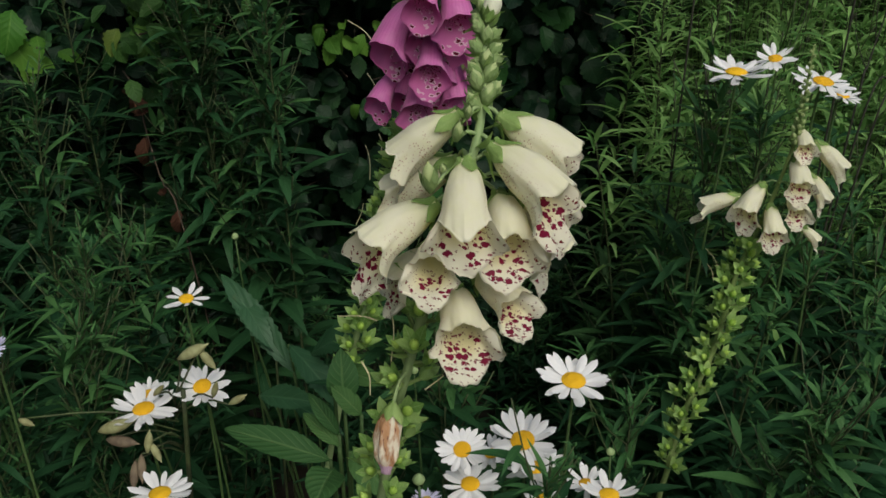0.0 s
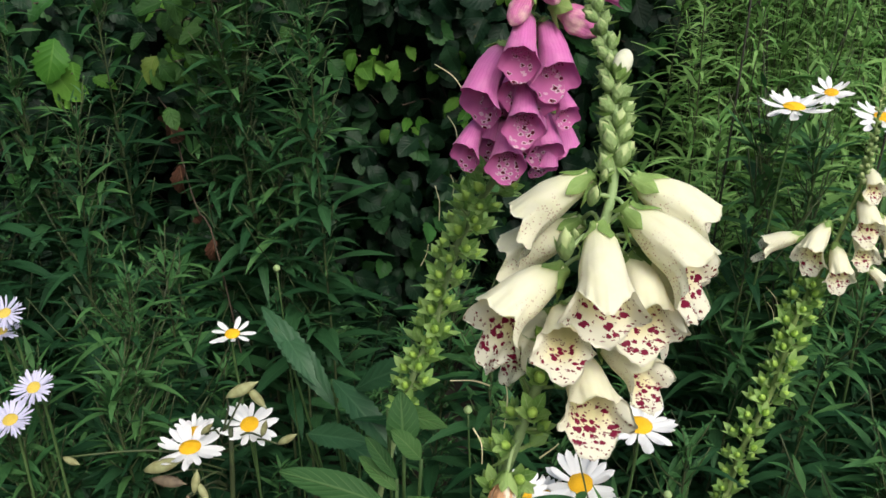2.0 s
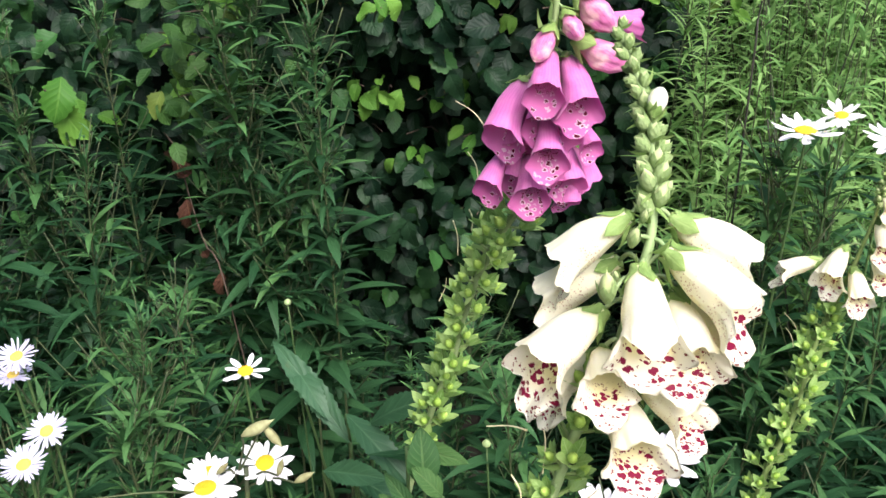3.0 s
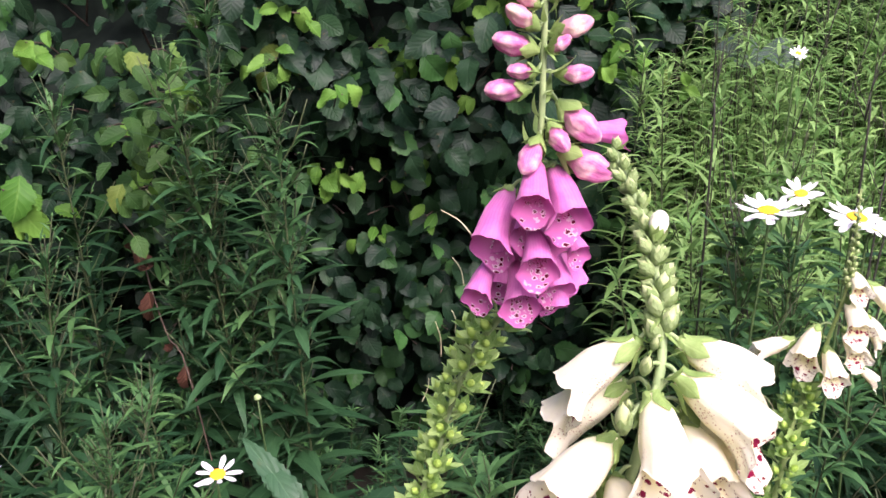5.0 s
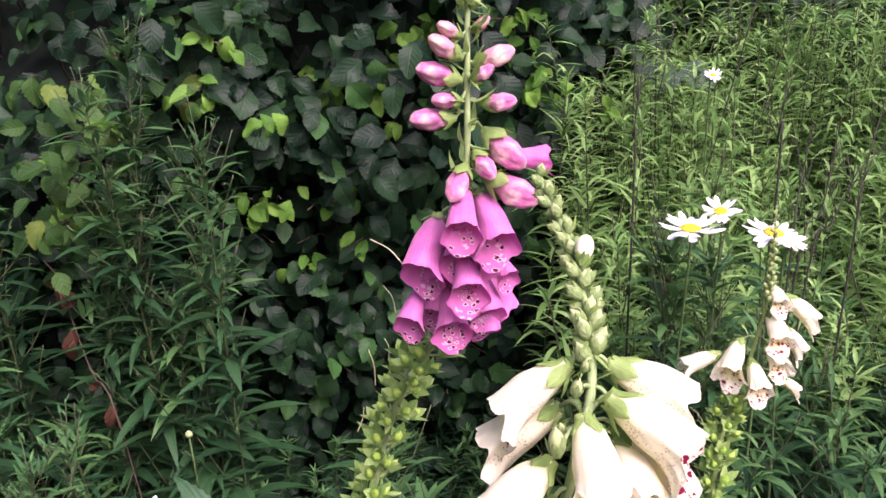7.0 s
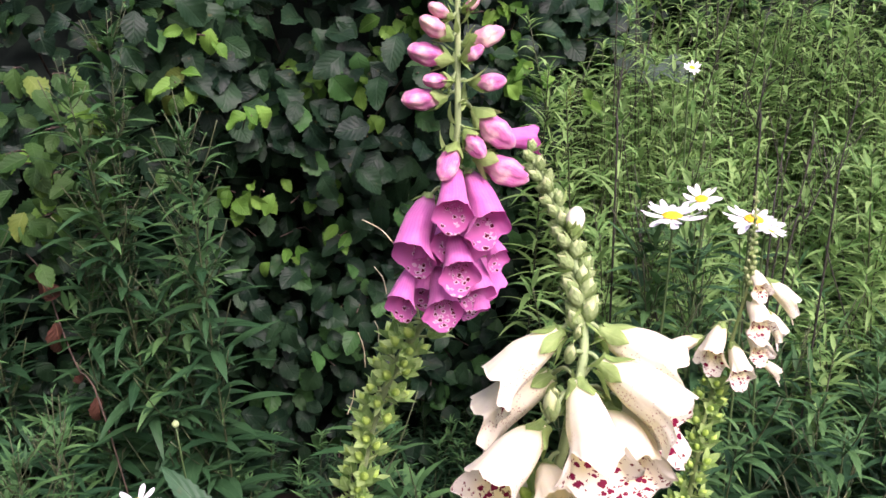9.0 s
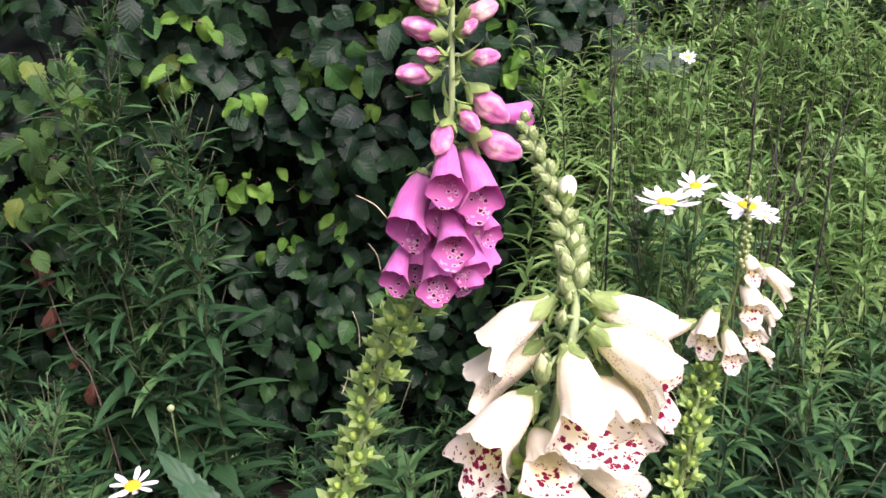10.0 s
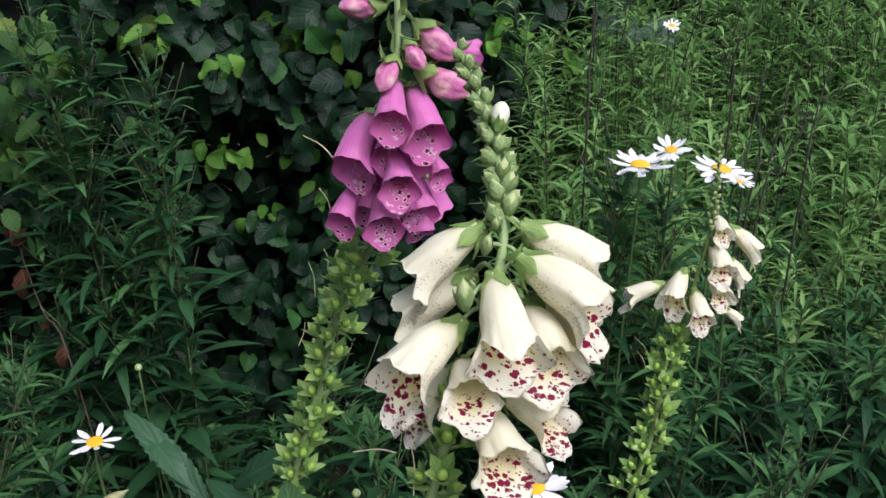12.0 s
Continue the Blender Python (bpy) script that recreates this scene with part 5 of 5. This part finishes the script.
part("stem", Geo().add(*tube(spline([(-0.30, 0.85, 0.70), (-0.318, 0.86, 0.45), (-0.33, 0.9, -0.02)], 12), [0.003] * 12, 7)).mesh("stem", ASTER_STEM), pod_plant)
DEAD_BLADES = [Geo().add(*blade(1.0, 0.34, 14, 3, 1.5, 1.7, 0.4, 0.7, 1, 0.1, 0.15, 1.0, 0.3)).mesh("leaf", DEAD_LEAF), Geo().add(*blade(1.0, 0.38, 14, 3, 1.4, -1.5, 0.45, 0.7, 1, 0.1, 0.2, -0.8, 0.3)).mesh("leaf", DEAD_LEAF)]


def dead_leaf(a, b):
    SEED[0] += 1
    a, b = Vector(a), Vector(b)
    part("leaf", DEAD_BLADES[SEED[0] % 2], dead_twig, aim(a, b - a, (0.3, -1, 0.2), (b - a).length * 1.15))


dead_twig = thing("dead_twig", (-0.6, 1.6, 0.6))
tagged(dead_twig, "thin dead twig with curled red-brown leaves", "twig")
# broad leaves low down among the stems
broad_leaf(basal, (-0.2085, 1.0296, 0.6093), (-0.3148, 1.0838, 0.7352), 0.0490, DARK_LEAF)
broad_leaf(basal, (-0.1760, 0.9988, 0.6580), (-0.1014, 0.9452, 0.7297), 0.0496, DARK_LEAF)
broad_leaf(basal, (-0.2095, 1.0206, 0.6602), (-0.1279, 0.9207, 0.6264), 0.0474, DARK_LEAF)
broad_leaf(basal, (-0.1969, 0.9615, 0.6040), (-0.1353, 0.8994, 0.6084), 0.0361, DARK_LEAF)
broad_leaf(basal, (-0.2921, 1.0992, 0.6956), (-0.2401, 1.0198, 0.6605), 0.0402, DARK_LEAF)
broad_leaf(basal, (-0.2185, 0.8804, 0.6715), (-0.1462, 0.8356, 0.6885), 0.0402, DARK_LEAF)
broad_leaf(rosette, (-0.1096, 0.7295, 0.6924), (-0.2164, 0.7304, 0.7253), 0.0350, FOX_LEAF)
broad_leaf(rosette, (-0.0992, 0.7278, 0.7119), (-0.1391, 0.7485, 0.7359), 0.0199, FOX_LEAF)
broad_leaf(rosette, (-0.0905, 0.7283, 0.7607), (-0.0932, 0.7324, 0.8182), 0.0344, FOX_LEAF)
broad_leaf(rosette, (-0.0733, 0.7251, 0.7526), (-0.0989, 0.7183, 0.7876), 0.0229, FOX_LEAF)
broad_leaf(rosette, (-0.1123, 0.7955, 0.7629), (-0.0550, 0.7476, 0.7744), 0.0242, FOX_LEAF)
broad_leaf(rosette, (-0.1021, 0.7018, 0.7034), (-0.1109, 0.6500, 0.7109), 0.0402, FOX_LEAF)
broad_leaf(rosette, (-0.0849, 0.7094, 0.7188), (-0.0414, 0.6596, 0.7033), 0.0344, FOX_LEAF)
broad_leaf(rosette, (-0.0992, 0.7326, 0.7226), (-0.1313, 0.7489, 0.7604), 0.0176, FOX_LEAF)
# seed pods by the daisies
long_pod(pod_plant, (-0.3019, 0.8549, 0.7388), (-0.2629, 0.8548, 0.7601), DRY_POD)
long_pod(pod_plant, (-0.2776, 0.8601, 0.7486), (-0.2539, 0.8421, 0.7316), DRY_POD)
long_pod(pod_plant, (-0.2614, 0.8374, 0.6976), (-0.2539, 0.8372, 0.7209), DRY_POD)
long_pod(pod_plant, (-0.3303, 0.8368, 0.7009), (-0.3143, 0.8339, 0.7176), DRY_POD)
long_pod(pod_plant, (-0.3947, 0.8179, 0.6636), (-0.3469, 0.8162, 0.6808), DRY_POD)
long_pod(pod_plant, (-0.3855, 0.8143, 0.6551), (-0.3425, 0.8049, 0.6559), BROWN_POD)
long_pod(pod_plant, (-0.3377, 0.8089, 0.6401), (-0.3314, 0.8122, 0.6711), DRY_POD)
long_pod(pod_plant, (-0.3343, 0.8141, 0.6514), (-0.3172, 0.7964, 0.6354), DRY_POD)
long_pod(pod_plant, (-0.3449, 0.8079, 0.6384), (-0.3400, 0.7856, 0.6132), BROWN_POD)
long_pod(pod_plant, (-0.3515, 0.8050, 0.6325), (-0.3504, 0.7821, 0.6063), BROWN_POD)
long_pod(pod_plant, (-0.4872, 0.8217, 0.6780), (-0.4633, 0.8107, 0.6765), DRY_POD)
long_pod(pod_plant, (-0.2430, 0.8345, 0.6902), (-0.2188, 0.8316, 0.7062), DRY_POD)
# dead leaves on a twig
TWIG_LINE = [(-0.5558, 1.4773, 0.9326), (-0.5273, 1.4464, 0.9061), (-0.5022, 1.4022, 0.8372), (-0.4738, 1.3592, 0.7728), (-0.4409, 1.3294, 0.7175)]
dead_leaf((-0.5218, 1.4270, 0.9121), (-0.5166, 1.3965, 0.8501))
dead_leaf((-0.5085, 1.4026, 0.8375), (-0.4956, 1.3746, 0.7843))
dead_leaf((-0.4867, 1.3749, 0.7538), (-0.4578, 1.3583, 0.7394))
dead_leaf((-0.4551, 1.3631, 0.7220), (-0.4464, 1.3383, 0.6784))
dead_leaf((-0.5291, 1.4233, 0.8993), (-0.5314, 1.4222, 0.9285))
# young sprays on the hedge
mid_spray((-0.6844, 1.6807, 1.1875), 2, 0.02, 0.02)
spray((-0.6954, 1.4732, 0.9621))
spray((-0.1810, 1.5445, 1.1082))
spray((-0.2607, 1.6125, 1.2428))
spray((-0.0456, 1.7587, 1.1440))
spray((-0.1150, 1.7903, 1.1658))
spray((0.0275, 1.7708, 1.0622))
spray((-0.0636, 1.7954, 0.9256))
spray((-0.1690, 1.8564, 0.7689))
spray((0.1185, 1.7837, 1.2505))
spray((-0.3090, 1.6218, 1.1647))
spray((-0.5470, 1.5504, 1.0651))
spray((-0.4797, 1.5256, 0.9982))
spray((-0.0466, 1.8110, 0.8122))
spray((-0.7140, 1.6066, 1.2140))
spray((-0.2423, 1.7552, 0.9342))
spray((0.0619, 1.7883, 1.1894))
spray((0.3378, 1.7328, 1.1270))
spray((-0.0030, 1.7525, 1.1318))
spray((-0.1867, 1.7514, 0.9317))
mid_spray((-0.3317, 1.6097, 1.2883), 2, 0.03, 0.02)
spray((0.3491, 1.72, 1.1396))
spray((0.2829, 1.76, 1.2528))
spray((0.4899, 1.85, 1.0651))
spray((0.0931, 1.72, 1.2542))
spray((0.3299, 1.8, 1.2107))
SPRIGS = [(-0.719, 1.389, 1.117), (-0.618, 1.474, 1.130), (0.370, 0.694, 0.753), (0.420, 0.721, 0.712), (-0.104, 0.925, 0.825), (0.026, 0.931, 0.800), (0.124, 0.709, 0.704), (-0.442, 1.098, 0.818), (-0.418, 1.462, 1.273), (-0.271, 1.346, 1.131), (-0.309, 1.301, 1.046), (-0.448, 0.937, 0.823), (0.335, 0.806, 0.662), (0.230, 0.856, 0.658), (-0.496, 0.980, 0.737), (-0.406, 0.950, 0.742), (-0.583, 0.940, 0.752), (-0.434, 0.920, 0.721), (-0.503, 0.880, 0.711)]
spray((-0.6050, 1.1850, 1.0550), 1.45)
spray((-0.4954, 1.5414, 1.1117), 1.3)
spray((-0.4816, 1.5162, 1.0345), 1.3)
mid_spray((-0.6415, 1.6975, 1.1815), 2, 0.02, 0.02)
mid_spray((-0.4783, 1.4191, 1.1262), 36, 0.050, 0.065)
mid_spray((-0.4977, 1.3889, 1.0278), 22, 0.045, 0.05)
mid_spray((-0.4125, 1.6521, 1.2429), 6, 0.05, 0.03)
mid_spray((-0.0590, 1.7932, 1.1843), 7, 0.05, 0.05)
mid_spray((-0.3189, 1.6219, 1.1633), 5, 0.03, 0.02)
GREY = (0.7050, 2.0500, 1.0850)
part("stem", Geo().add(*tube(spline(TWIG_LINE + [(TWIG_LINE[-1][0] + 0.03, TWIG_LINE[-1][1] + 0.03, 0.3), (TWIG_LINE[-1][0] + 0.04, TWIG_LINE[-1][1] + 0.05, -0.02)], 20), [0.0014] * 20, 5)).mesh("stem", TWIG), dead_twig)

grey_plant = thing("grey_leaf_plant", (GREY[0], GREY[1] + 0.05, 0))
tagged(grey_plant, "plant with broad grey-green leaves behind the asters", "plant")
for _a, _b, _w in (((-0.08, 0.0, 0.03), (0.02, -0.04, 0.0), 0.095), ((0.03, 0.02, 0.01), (0.12, -0.02, 0.0), 0.085)):
    broad_leaf(grey_plant, Vector(GREY) + Vector(_a), Vector(GREY) + Vector(_b), _w, GREY_LEAF)

for _i, (_x, _y, _h) in enumerate(SPRIGS):
    _ob = aster_plant(_h, 400 + _i, 1.3, _i in (2, 3, 4, 5, 6, 8, 9, 10, 12))
    _ob.matrix_basis = Matrix.Translation((_x, _y, 0)) @ Matrix.Rotation(_i * 2.1, 4, "Z")

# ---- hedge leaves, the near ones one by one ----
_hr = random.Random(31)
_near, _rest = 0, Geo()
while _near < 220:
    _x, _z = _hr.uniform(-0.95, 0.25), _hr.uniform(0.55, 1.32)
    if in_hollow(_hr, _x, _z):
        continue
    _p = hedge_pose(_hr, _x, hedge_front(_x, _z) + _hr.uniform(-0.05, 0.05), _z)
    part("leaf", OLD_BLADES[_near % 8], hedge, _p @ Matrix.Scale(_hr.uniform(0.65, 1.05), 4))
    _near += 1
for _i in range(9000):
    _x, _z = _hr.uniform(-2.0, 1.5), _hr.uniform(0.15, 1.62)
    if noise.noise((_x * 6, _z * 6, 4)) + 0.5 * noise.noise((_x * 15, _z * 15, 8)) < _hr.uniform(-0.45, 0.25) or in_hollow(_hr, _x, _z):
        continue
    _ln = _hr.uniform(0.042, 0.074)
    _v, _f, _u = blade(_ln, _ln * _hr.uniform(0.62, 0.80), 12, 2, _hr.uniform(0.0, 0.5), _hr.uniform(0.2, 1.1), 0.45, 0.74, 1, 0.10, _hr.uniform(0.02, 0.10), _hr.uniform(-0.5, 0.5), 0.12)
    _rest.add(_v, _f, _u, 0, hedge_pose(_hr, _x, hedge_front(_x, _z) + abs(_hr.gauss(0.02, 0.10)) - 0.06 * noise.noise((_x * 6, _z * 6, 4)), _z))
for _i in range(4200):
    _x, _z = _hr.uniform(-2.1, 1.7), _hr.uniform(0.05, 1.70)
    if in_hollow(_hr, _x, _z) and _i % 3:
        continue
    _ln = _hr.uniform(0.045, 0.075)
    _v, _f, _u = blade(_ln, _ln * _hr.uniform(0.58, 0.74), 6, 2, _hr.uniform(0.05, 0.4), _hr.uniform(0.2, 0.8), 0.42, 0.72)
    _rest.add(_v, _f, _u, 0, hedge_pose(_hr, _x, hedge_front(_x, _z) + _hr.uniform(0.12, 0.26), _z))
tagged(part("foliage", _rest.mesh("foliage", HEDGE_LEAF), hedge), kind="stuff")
